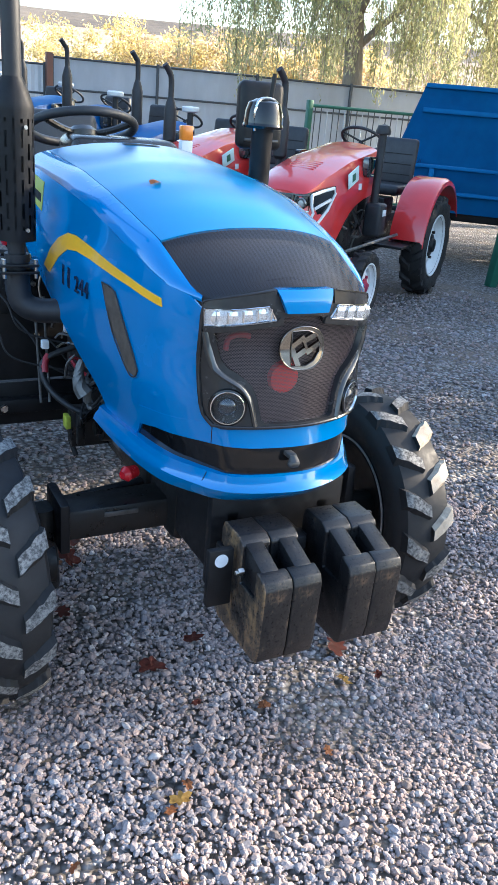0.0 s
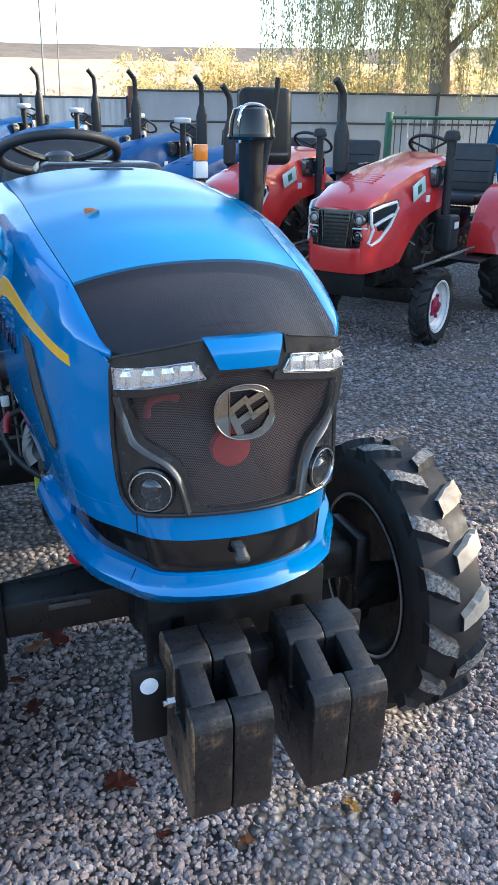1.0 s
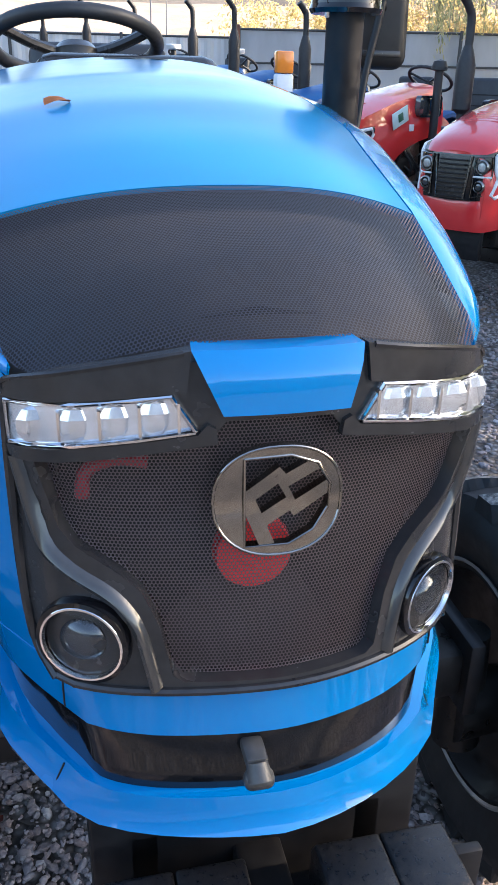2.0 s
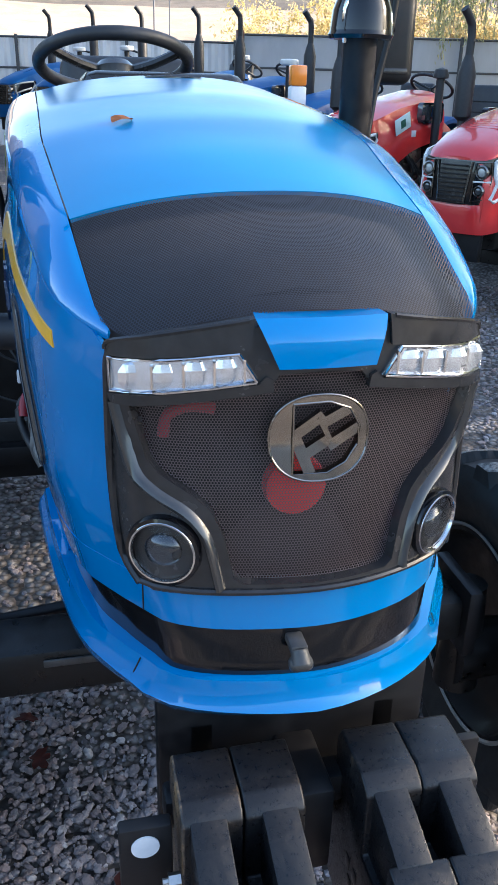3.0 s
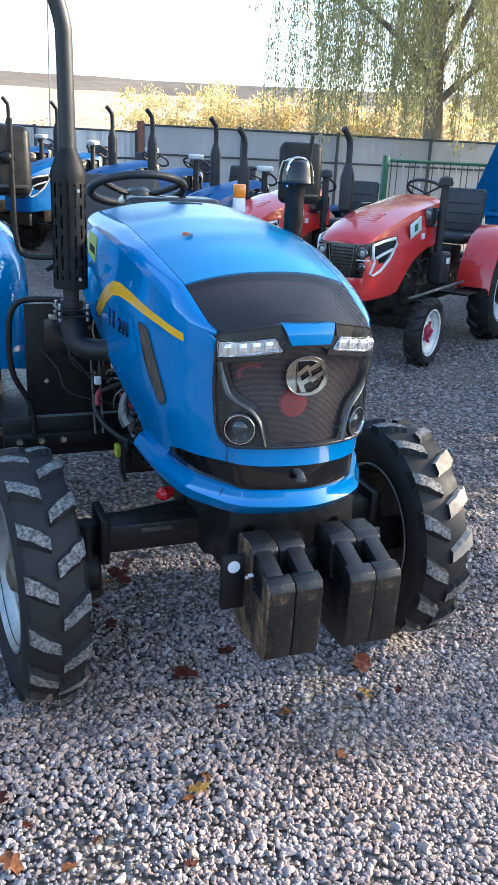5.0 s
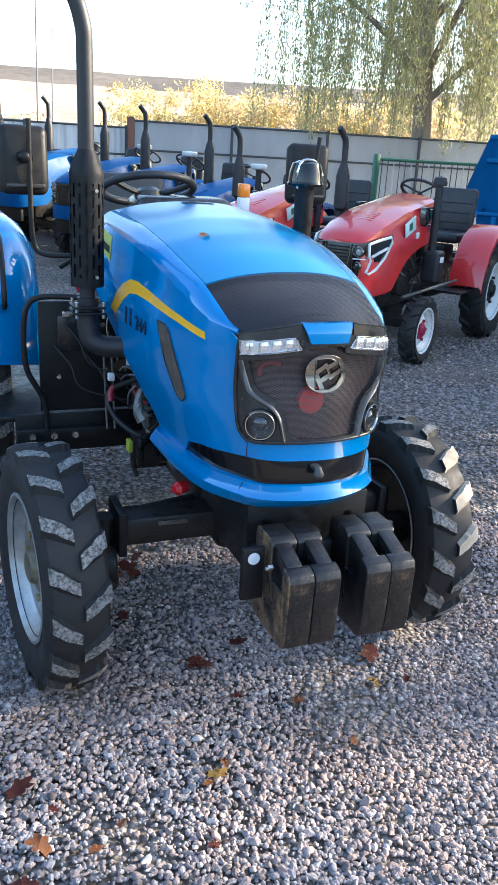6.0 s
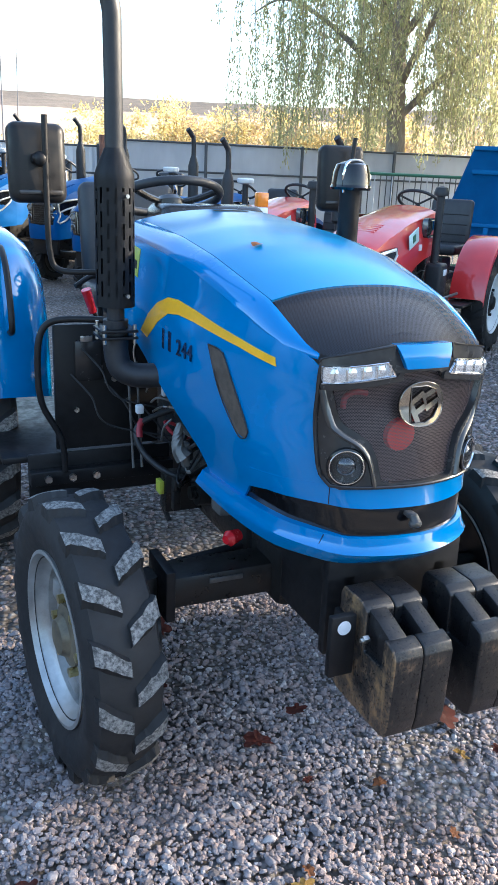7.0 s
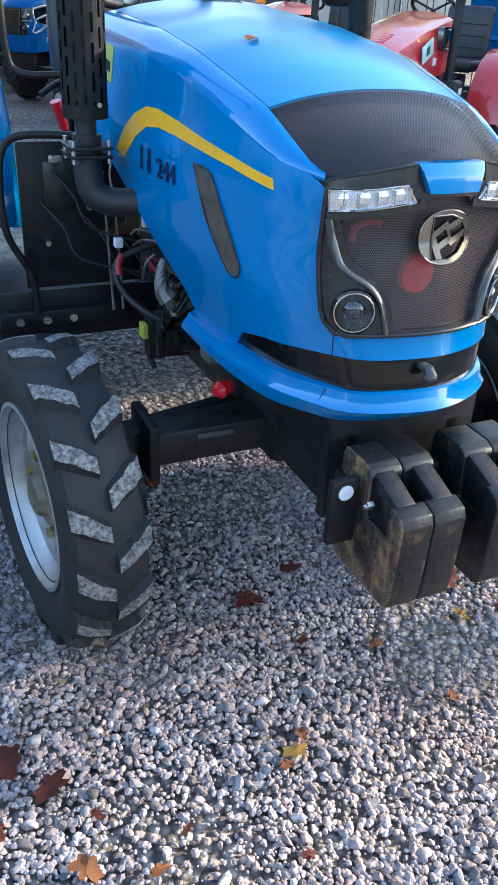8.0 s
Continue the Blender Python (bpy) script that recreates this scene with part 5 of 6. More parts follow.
def wheel(parent, at, R, W, rim, lugs, rim_mat, out, steer=0.0, lug_h=0.026, hub_mat=None, fine=True, name="front_wheel", spin=0.0, sun_lugs=()):
    """out: +1 when the outer face looks along +x."""
    w = new(name)
    w.parent = parent
    w.matrix_local = pose(*at, 0, 0, steer) @ pose(0, 0, 0, spin, 0, 0)
    w.empty_display_size = 0.1
    tyre = part("tyre", tyre_mesh(R, W, rim, lugs, lug_h, 72 if fine else 36), RUBBER, w)
    part("tread", lug_mesh(R, W, lugs, lug_h, sun_lugs), [RUBBER, LUG if fine else RUBBER, SUN_PATCH], w, "", False)
    h = W / 2
    prof = [(rim + 0.012, h * 0.80), (rim + 0.014, h * 0.88), (rim + 0.004, h * 0.90), (rim - 0.008, h * 0.70), (rim - 0.014, h * 0.50), (rim - 0.030, h * 0.36), (rim - 0.036, -h * 0.10), (rim - 0.045, h * 0.02), (rim * 0.66, h * 0.20), (rim * 0.58, h * 0.30), (rim * 0.30, h * 0.32), (0.0, h * 0.32)]
    b = lathe(BM(), [(r, x * out) for r, x in prof], "x", 48 if fine else 28)
    part("rim", b, rim_mat, w)
    # Shade on the rim's inner side, put in as black in place of rim paint.
    b = BM()
    lathe(b, [(rim + 0.012, -h * 0.80 * out), (rim - 0.005, -h * 0.86 * out), (rim - 0.02, -h * 0.5 * out), (rim - 0.05, -h * 0.26 * out), (rim * 0.5, -h * 0.2 * out), (0.0, -h * 0.2 * out)], "x", 48 if fine else 28)
    part("rim_back", b, BLACK_METAL, w)
    if fine:
        part("rim_lip", lathe(BM(), [(rim + 0.010, -h * 0.84 * out), (rim + 0.0135, -h * 0.89 * out), (rim + 0.008, -h * 0.91 * out), (rim + 0.004, -h * 0.86 * out)], "x", 64), RIM_STEEL, w)
    hub = part("hub", lathe(BM(), [(rim * 0.38, h * 0.24 * out), (rim * 0.38, h * 0.46 * out), (rim * 0.26, h * 0.54 * out), (rim * 0.21, h * 0.74 * out), (rim * 0.12, h * 0.80 * out), (0, h * 0.80 * out)], "x", 20), hub_mat or rim_mat, w)
    for k in range(6 if fine else 5):
        a = 2 * math.pi * k / (6 if fine else 5)
        c = Vector((0, math.cos(a), math.sin(a))) * rim * 0.44
        b = BM()
        rod(b, c + Vector((h * 0.28 * out, 0, 0)), c + Vector((h * 0.56 * out, 0, 0)), 0.014 if fine else 0.014, None, 6)
        part("wheel_bolt", b, BRASS if fine else (hub_mat or rim_mat), w)
    if fine:
        for k in range(3):
            a = 2 * math.pi * k / 3 + 0.4
            c = Vector((0, math.cos(a), math.sin(a))) * rim * 0.62
            b = box(BM(), c + Vector((h * 0.24 * out - 0.012, -0.03, -0.03)), c + Vector((h * 0.24 * out + 0.012, 0.03, 0.03)), 0.006)
            part("rim_lug", b, rim_mat, w)
    return w


STEER = 6.0
wheel(tractor, (-0.675, 0.50, 0.362), 0.40, 0.19, 0.230, 16, RIM_STEEL, -1, STEER, lug_h=0.020, spin=7, hub_mat=HUBMETAL)
# three outer lugs of this wheel carry the painted patch of sun
wheel(tractor, (0.635, 0.515, 0.362), 0.40, 0.19, 0.230, 16, RIM_STEEL, 1, 0.0, lug_h=0.020, spin=3, hub_mat=HUBMETAL, sun_lugs=(5, 6, 7))
for s in (-1, 1):
    wheel(tractor, (s * (0.80 if s < 0 else 0.66), 2.03, 0.53), 0.53, 0.26, 0.31, 18, RIM_STEEL, s, 0, 0.03, name="rear_wheel")

# ---- exhaust, intake, controls ----
exh = part("exhaust", tube(BM(), [(-0.474, 0.87, 1.13), (-0.474, 0.87, 1.60), (-0.476, 0.87, 1.90), (-0.482, 0.87, 2.0), (-0.52, 0.88, 2.10), (-0.60, 0.90, 2.16), (-0.68, 0.91, 2.18)], 0.026, 20), STACK, tractor, "matt black upright exhaust with slotted heat guard")
b = BM()
tube(b, [(-0.474, 0.87, 1.16), (-0.474, 0.87, 1.10), (-0.474, 0.868, 1.06), (-0.462, 0.86, 1.015), (-0.42, 0.84, 0.995), (-0.34, 0.80, 1.0), (-0.2, 0.76, 1.0)], 0.037, 18)
part("exhaust_elbow", b, STACK, exh)


def guard_mesh():
    """A slotted sheet cylinder round the pipe, necked in at the top."""
    b = BM()
    R, z0, z1, seg, nz = 0.056, 1.20, 1.585, 48, 36
    prof = lambda z: R if z < 1.565 else R - (z - 1.565) * 0.35
    slots = {}
    g = []
    for j in range(nz + 1):
        z = z0 + (z1 - z0) * j / nz
        g.append([b.verts.new((-0.474 + prof(z) * math.cos(2 * math.pi * i / seg), 0.87 + prof(z) * math.sin(2 * math.pi * i / seg), z)) for i in range(seg)])
    for j in range(nz):
        for i in range(seg):
            col, phase = i // 3, (i // 3) % 2 * 3
            if i % 3 == 1 and 2 < j < nz - 5 and (j + phase) % 6 < 4 and 20 < (i * 1.0) < 46:
                continue
            b.faces.new((g[j][i], g[j][(i + 1) % seg], g[j + 1][(i + 1) % seg], g[j + 1][i]))
    neck = [(prof(z1), z1), (0.041, 1.606), (0.032, 1.624), (0.0275, 1.636)]
    prev = g[-1]
    for r, z in neck[1:]:
        ring = [b.verts.new((-0.474 + r * math.cos(2 * math.pi * i / seg), 0.87 + r * math.sin(2 * math.pi * i / seg), z)) for i in range(seg)]
        for i in range(seg):
            b.faces.new((prev[i], prev[(i + 1) % seg], ring[(i + 1) % seg], ring[i]))
        prev = ring
    bmesh.ops.solidify(b, geom=b.faces[:], thickness=0.002)
    return b


guard = part("heat_guard", guard_mesh(), STACK, exh)
for z in (1.235, 1.51):
    b = BM()
    rod(b, (-0.474 + 0.02, 0.815, z), (-0.474 + 0.021, 0.806, z), 0.006, None, 8)
    part("guard_bolt", b, STEEL, guard)
b = BM()
box(b, (-0.53, 0.815, 1.128), (-0.42, 0.925, 1.136), 0.002)
box(b, (-0.53, 0.815, 1.108), (-0.42, 0.925, 1.116), 0.002)
part("exhaust_flange", b, BLACK_METAL, exh)
for dx, dy in ((-0.045, -0.045), (0.045, -0.045), (0.045, 0.045), (-0.045, 0.045)):
    b = BM()
    rod(b, (-0.474 + dx, 0.87 + dy, 1.095), (-0.474 + dx, 0.87 + dy, 1.15), 0.006, None, 8)
    part("flange_bolt", b, STEEL, exh)

# air intake with domed cap beside the bonnet's far flank
inx, iny = 0.385, 1.03
intake = part("air_intake", lathe(BM(), [(0.036, 1.05), (0.036, 1.545), (0.038, 1.55), (0.036, 1.56)], "z", 28, (inx, iny, 0)), BLACK_METAL, tractor, "gloss black upright air intake with domed cap")
part("intake_cap", lathe(BM(), [(0.03, 1.548), (0.066, 1.548), (0.070, 1.556), (0.066, 1.566), (0.062, 1.60), (0.052, 1.628), (0.03, 1.640), (0.0, 1.642)], "z", 28, (inx, iny, 0)), GLOSS_BLACK, intake)
part("intake_clear_bowl", lathe(BM(), [(0.067, 1.562), (0.063, 1.602), (0.0535, 1.629), (0.050, 1.631)], "z", 28, (inx, iny, 0)), GLOSS_BLACK, intake)
part("intake_rib", tube(BM(), [(inx - 0.045, iny - 0.03, 1.54), (inx - 0.05, iny - 0.035, 1.60), (inx - 0.03, iny - 0.03, 1.638), (inx + 0.02, iny - 0.03, 1.638), (inx + 0.05, iny - 0.03, 1.60), (inx + 0.055, iny - 0.03, 1.55)], 0.005, 8), CHROME, intake)
b = BM()
tube(b, [(inx, iny, 1.1), (inx - 0.03, iny - 0.03, 1.02), (inx - 0.16, iny - 0.08, 0.99)], 0.03, 14)
part("intake_elbow", b, HOSE, intake)


def mirror(at, tall, wide, turn, rod_pts, face):
    """A rear-view mirror seen from behind, on a bent arm with a ball clamp."""
    m = part("mirror_shell", box(BM(), (-wide / 2, 0, -tall / 2), (wide / 2, 0.070, tall / 2), 0.028, 4), BLACK_METAL, tractor, "black rear-view mirror shell on a bent arm")
    m.matrix_local = pose(*at, -4, 0, turn)
    g = part("mirror_pane", box(BM(), (-wide / 2 + 0.030, 0.0705, -tall / 2 + 0.030), (wide / 2 - 0.030, 0.073, tall / 2 - 0.030), 0.001), MIRROR, m)
    part("mirror_ridge", box(BM(), (-wide / 2 + 0.02, -0.004, -tall * 0.40), (wide / 2 - 0.02, 0.006, -tall * 0.34), 0.003), PLASTIC, m)
    part("mirror_arm", tube(BM(), rod_pts, 0.009, 10, True, 6), BLACK_METAL, tractor)
    b = BM()
    c = Vector(at) + Vector((0, -0.012, 0.01))
    bmesh.ops.create_uvsphere(b, u_segments=14, v_segments=10, radius=0.022, matrix=Matrix.Translation(c))
    rod(b, c + Vector((-0.024, 0, 0)), c + Vector((0.024, 0, 0)), 0.012, None, 12)
    part("mirror_clamp", b, BLACK_METAL, tractor)


mirror((-0.645, 1.06, 1.590), 0.225, 0.168, 6, [(-0.632, 1.04, 1.72), (-0.632, 1.04, 1.50), (-0.628, 1.04, 1.34), (-0.60, 1.03, 1.285), (-0.50, 0.98, 1.285)], 1)
mirror((0.597, 1.45, 1.585), 0.25, 0.185, -6, [(0.618, 1.415, 1.735), (0.605, 1.415, 1.6), (0.57, 1.40, 1.45), (0.535, 1.36, 1.28), (0.50, 1.33, 1.10)], 1)

# steering wheel, dash, seat
dash = part("dashboard", box(box(BM(), (-0.20, 1.28, 1.36), (0.20, 1.50, 1.475), 0.04, 3), (-0.24, 1.24, 0.9), (0.24, 1.42, 1.40), 0.03), PLASTIC, tractor)
sw = new("steering_wheel")
sw.parent = tractor
sw.matrix_local = pose(-0.105, 1.50, 1.492, -20, 0, 0)
ring = [(0.188 * math.cos(a), 0.188 * math.sin(a), 0) for a in (2 * math.pi * k / 48 for k in range(49))]
part("wheel_rim", tube(BM(), ring, 0.016, 12, False), SEATVINYL, sw)
part("wheel_hub", lathe(BM(), [(0.055, -0.05), (0.06, -0.02), (0.04, 0.0), (0, 0.004)], "z", 24), PLASTIC, sw)
for a in (90, 210, 330):
    c, s_ = math.cos(radians(a)), math.sin(radians(a))
    part("wheel_spoke", tube(BM(), [(0.03 * c, 0.03 * s_, -0.025), (0.11 * c, 0.11 * s_, -0.018), (0.185 * c, 0.185 * s_, 0)], 0.012, 8), PLASTIC, sw)
part("steering_column", rod(BM(), (-0.105, 1.47, 1.45), (-0.09, 1.25, 1.05), 0.03, 0.04, 14), PLASTIC, tractor)
seat = part("seat_cushion", box(BM(), (-0.24, 1.95, 0.98), (0.24, 2.42, 1.09), 0.045, 4), SEATVINYL, tractor)
ob = part("seat_back", box(BM(), (-0.23, 0, 0), (0.23, 0.10, 0.46), 0.045, 4), SEATVINYL, tractor)
ob.matrix_local = pose(0, 2.34, 1.08, -10, 0, 0)
b = BM()
box(b, (-0.16, 2.0, 0.78), (0.16, 2.35, 0.98), 0.02)
part("seat_base", b, BLACK_METAL, tractor)
part("lever", tube(BM(), [(-0.30, 1.72, 0.80), (-0.32, 1.68, 0.98), (-0.36, 1.66, 1.06)], 0.008, 8), BLACK_METAL, tractor)
b = BM()
rod(b, (-0.355, 1.662, 1.05), (-0.385, 1.648, 1.14), 0.016, 0.02, 12)
part("lever_grip", b, REDLENS, tractor, "red lever grip")
part("clutch_lever", tube(BM(), [(-0.50, 1.30, 1.20), (-0.42, 1.32, 1.23), (-0.40, 1.36, 1.10), (-0.38, 1.40, 0.9)], 0.009, 8), BLACK_METAL, tractor)

# fenders: a curved shell over each rear wheel, open below
def fender(s):
    b = BM()
    rows = []
    n = 24
    section = [(0.528, -0.40), (0.528, -0.22), (0.545, -0.13), (0.585, -0.065), (0.645, -0.02), (0.72, 0.0), (0.94, 0.0), (0.965, -0.015), (0.97, -0.05)]
    wide, tall, y0 = (1.0, 0.82, 2.03) if s < 0 else (0.82, 0.66, 2.2)
    for i in range(n + 1):
        a = radians(172 - 146 * i / n)
        row = []
        for x, o in section:
            ca, sn = math.cos(a), math.sin(a)
            row.append((s * x * wide, y0 + (0.61 + o) * math.copysign(abs(ca) ** 0.5, ca), 0.55 + (tall + o) * sn ** 0.62))
        rows.append(row)
    vs = [[b.verts.new(p) for p in row] for row in rows]
    for r0, r1 in zip(vs, vs[1:]):
        for j in range(len(section) - 1):
            b.faces.new((r0[j], r0[j + 1], r1[j + 1], r1[j]))
    bmesh.ops.recalc_face_normals(b, faces=b.faces[:])
    bmesh.ops.solidify(b, geom=b.faces[:], thickness=0.006)
    return part("fender", b, BLUE, tractor)


for s in (-1, 1):
    f = fender(s)
    if s < 0:
        part("grab_handle", tube(BM(), [(s * 0.70, 1.47, 1.02), (s * 0.70, 1.40, 1.04), (s * 0.70, 1.42, 1.14), (s * 0.70, 1.49, 1.25), (s * 0.70, 1.60, 1.30), (s * 0.70, 1.66, 1.26)], 0.011, 10), BLACK_METAL, f)
    if s < 0:
        continue
    lampb = part("marker_lamp", box(BM(), (s * 0.565 - 0.028, 2.12, 1.445), (s * 0.565 + 0.028, 2.165, 1.51), 0.006), AMBER, tractor, "amber and white marker lamp")
    part("lamp_white_half", box(BM(), (s * 0.565 - 0.028, 2.12, 1.375), (s * 0.565 + 0.028, 2.165, 1.443), 0.006), WHITE, lampb)
    part("lamp_foot", box(BM(), (s * 0.565 - 0.02, 2.13, 1.28), (s * 0.565 + 0.02, 2.16, 1.375), 0.004), BLACK_METAL, lampb)
b = box(BM(), (-0.80, 1.425, 1.02), (-0.745, 1.4275, 1.09), 0.001)
part("fender_label", b, LIME, tractor, "green and yellow fender label")

# platform, step rail and floor plate
part("step_riser", box(BM(), (-0.70, 1.172, 0.50), (-0.20, 1.188, 0.655), 0.004), BLACK_METAL, tractor)
plat = part("footplate", box(BM(), (-0.78, 1.21, 0.615), (-0.24, 2.0, 0.64), 0.006), BLACK_METAL, tractor, "black tread-plate step")
part("footplate_far", box(BM(), (0.24, 1.24, 0.60), (0.72, 2.0, 0.625), 0.006), BLACK_METAL, tractor)
part("step_beam", box(BM(), (-0.70, 1.13, 0.555), (-0.20, 1.17, 0.605), 0.004), BLACK_METAL, tractor)
part("dash_cheek", box(BM(), (-0.60, 1.19, 0.66), (-0.24, 1.21, 1.09), 0.004), BLACK_METAL, tractor)
part("step_rail", tube(BM(), [(-0.585, 1.13, 0.60), (-0.595, 1.13, 0.72), (-0.655, 1.13, 0.85), (-0.662, 1.13, 1.0), (-0.645, 1.13, 1.085), (-0.60, 1.12, 1.118), (-0.50, 1.08, 1.125), (-0.42, 1.05, 1.12)], 0.011, 10), BLACK_METAL, tractor)
for x in (-0.643, -0.561, -0.48):
    b = BM()
    rod(b, (x, 1.13, 0.58), (x, 1.115, 0.58), 0.013, None, 6)
    part("beam_bolt", b, STEEL, tractor)
for (x, z) in ((-0.52, 0.98), (-0.46, 0.98), (-0.40, 0.90), (-0.53, 0.80), (-0.35, 0.82), (-0.36, 1.0)):
    b = BM()
    rod(b, (x, 1.19, z), (x, 1.175, z), 0.009, None, 6)
    part("cheek_bolt", b, STEEL, tractor)
b = BM()
box(b, (-0.535, 1.17, 0.90), (-0.44, 1.19, 1.04), 0.01)
part("fuse_box", b, PLASTIC, tractor)
for k, x in enumerate((-0.37, -0.34)):
    part("linkage_rod", rod(BM(), (x, 1.05, 0.62), (x - 0.01, 1.08, 0.98), 0.0045, None, 8), IRON, tractor)
part("data_plate", box(BM(), (-0.515, 1.167, 1.035), (-0.475, 1.1695, 1.055), 0.0005), STEEL, tractor)
rng = random.Random(9)
for k in range(4):
    x0, z0 = rng.uniform(-0.55, -0.30), rng.uniform(0.80, 1.05)
    part("cable", tube(BM(), [(x0, 1.18, z0), (x0 + 0.05, 1.10, z0 - 0.06), (x0 + 0.1, 1.06, z0 - 0.15), (-0.2, 1.0, z0 - 0.2)], 0.0035, 6), HOSE, tractor)

# bracket and plate that carry the front weights
br = part("weight_bracket", box(box(BM(), (-0.19, -0.055, 0.578), (0.24, -0.015, 0.625), 0.006), (-0.03, -0.09, 0.50), (0.026, 0.03, 0.64), 0.006), BLACK_METAL, tractor)
part("bracket_plate", box(BM(), (-0.252, -0.115, 0.505), (-0.188, -0.095, 0.658), 0.004), BLACK_METAL, br)
part("bracket_plate_far", box(BM(), (0.195, -0.06, 0.565), (0.24, -0.045, 0.66), 0.004), BLACK_METAL, br)
b = BM()
rod(b, (-0.221, -0.1155, 0.63), (-0.221, -0.1175, 0.63), 0.017, None, 24)
part("round_sticker", b, WHITE, br, "round white paper sticker")
b = BM()
rod(b, (-0.199, -0.160, 0.62), (-0.185, -0.160, 0.62), 0.010, None, 6)
rod(b, (-0.206, -0.160, 0.62), (-0.185, -0.160, 0.62), 0.005, None, 8)
part("weight_bolt", b, STEEL, br)


# ---- front weights ----
def weight_mesh(inner):
    """One suitcase weight, 0.072 thick along x. inner: +1 when its handle cut lies on the +x half."""
    b = BM()
    cut = [(-0.015, 0.43), (-0.01, 0.56), (-0.055, 0.575), (-0.06, 0.60), (-0.025, 0.615), (-0.025, 0.668), (-0.036, 0.688), (-0.112, 0.688), (-0.130, 0.680), (-0.137, 0.672), (-0.138, 0.575), (-0.210, 0.575), (-0.213, 0.648), (-0.228, 0.646), (-0.250, 0.638), (-0.259, 0.618), (-0.254, 0.46), (-0.246, 0.422), (-0.23, 0.415), (-0.04, 0.415)]
    h = 0.0372
    extrude_profile(b, cut, -h, h, 0.0038, 3)
    lo, hi = (-h + 0.010, h - 0.020) if inner > 0 else (-h + 0.020, h - 0.010)
    web = extrude_profile(BM(), [(-0.118, 0.55), (-0.118, 0.680), (-0.135, 0.6755), (-0.165, 0.667), (-0.219, 0.648), (-0.219, 0.55)], lo, hi, 0.0025, 2)
    return b, web


for k, (x, inner) in enumerate(((-0.147, 1), (-0.0705, -1), (0.080, 1), (0.155, -1))):
    body, web = weight_mesh(inner)
    w = tagged(part("front_weight", body, WEIGHT_RUSTY if k == 0 else WEIGHT), "scuffed black cast-iron suitcase weight with rust, hung on the tractor's nose", "weight", "front weights")
    w.matrix_world = pose(x, 0, 0)
    part("handle_bar", web, WEIGHT_RUSTY if k == 0 else WEIGHT, w)
    if inner > 0:
        # raised casting marks on the outer cheek
        for j, (y, z) in enumerate(((-0.10, 0.52), (-0.125, 0.52), (-0.15, 0.515), (-0.11, 0.49), (-0.14, 0.485))):
            part("casting_mark", box(BM(), (-0.0385, y - 0.008, z - 0.011), (-0.0345, y + 0.006, z + 0.011), 0.0015), WEIGHT_RUSTY if k == 0 else WEIGHT, w)


# a small dry leaf lying on the bonnet
def bonnet_leaf():
    b = BM()
    n = 14
    c = b.verts.new((0, 0, 0.004))
    ring = [b.verts.new(((0.019 if abs(math.cos(2 * math.pi * k / n)) > 0.6 else 0.015) * math.cos(2 * math.pi * k / n), (0.013 + 0.002 * (k % 3)) * math.sin(2 * math.pi * k / n), 0.007 * abs(math.sin(2 * math.pi * k / n)))) for k in range(n)]
    for k in range(n):
        b.faces.new((c, ring[k], ring[(k + 1) % n]))
    bmesh.ops.solidify(b, geom=b.faces[:], thickness=0.0008)
    return b


ob = tagged(part("bonnet_leaf", bonnet_leaf(), LEAFORANGE, None, "", False), "small curled orange leaf lying on the blue bonnet", "leaf", "fallen leaves")
q_ = lid(-0.75 * 0.163 / lerp(0.57, SEAM_X), 0.57)
ob.matrix_world = pose(-0.167, 0.57, q_.z + 0.001, 8, -6, 30)


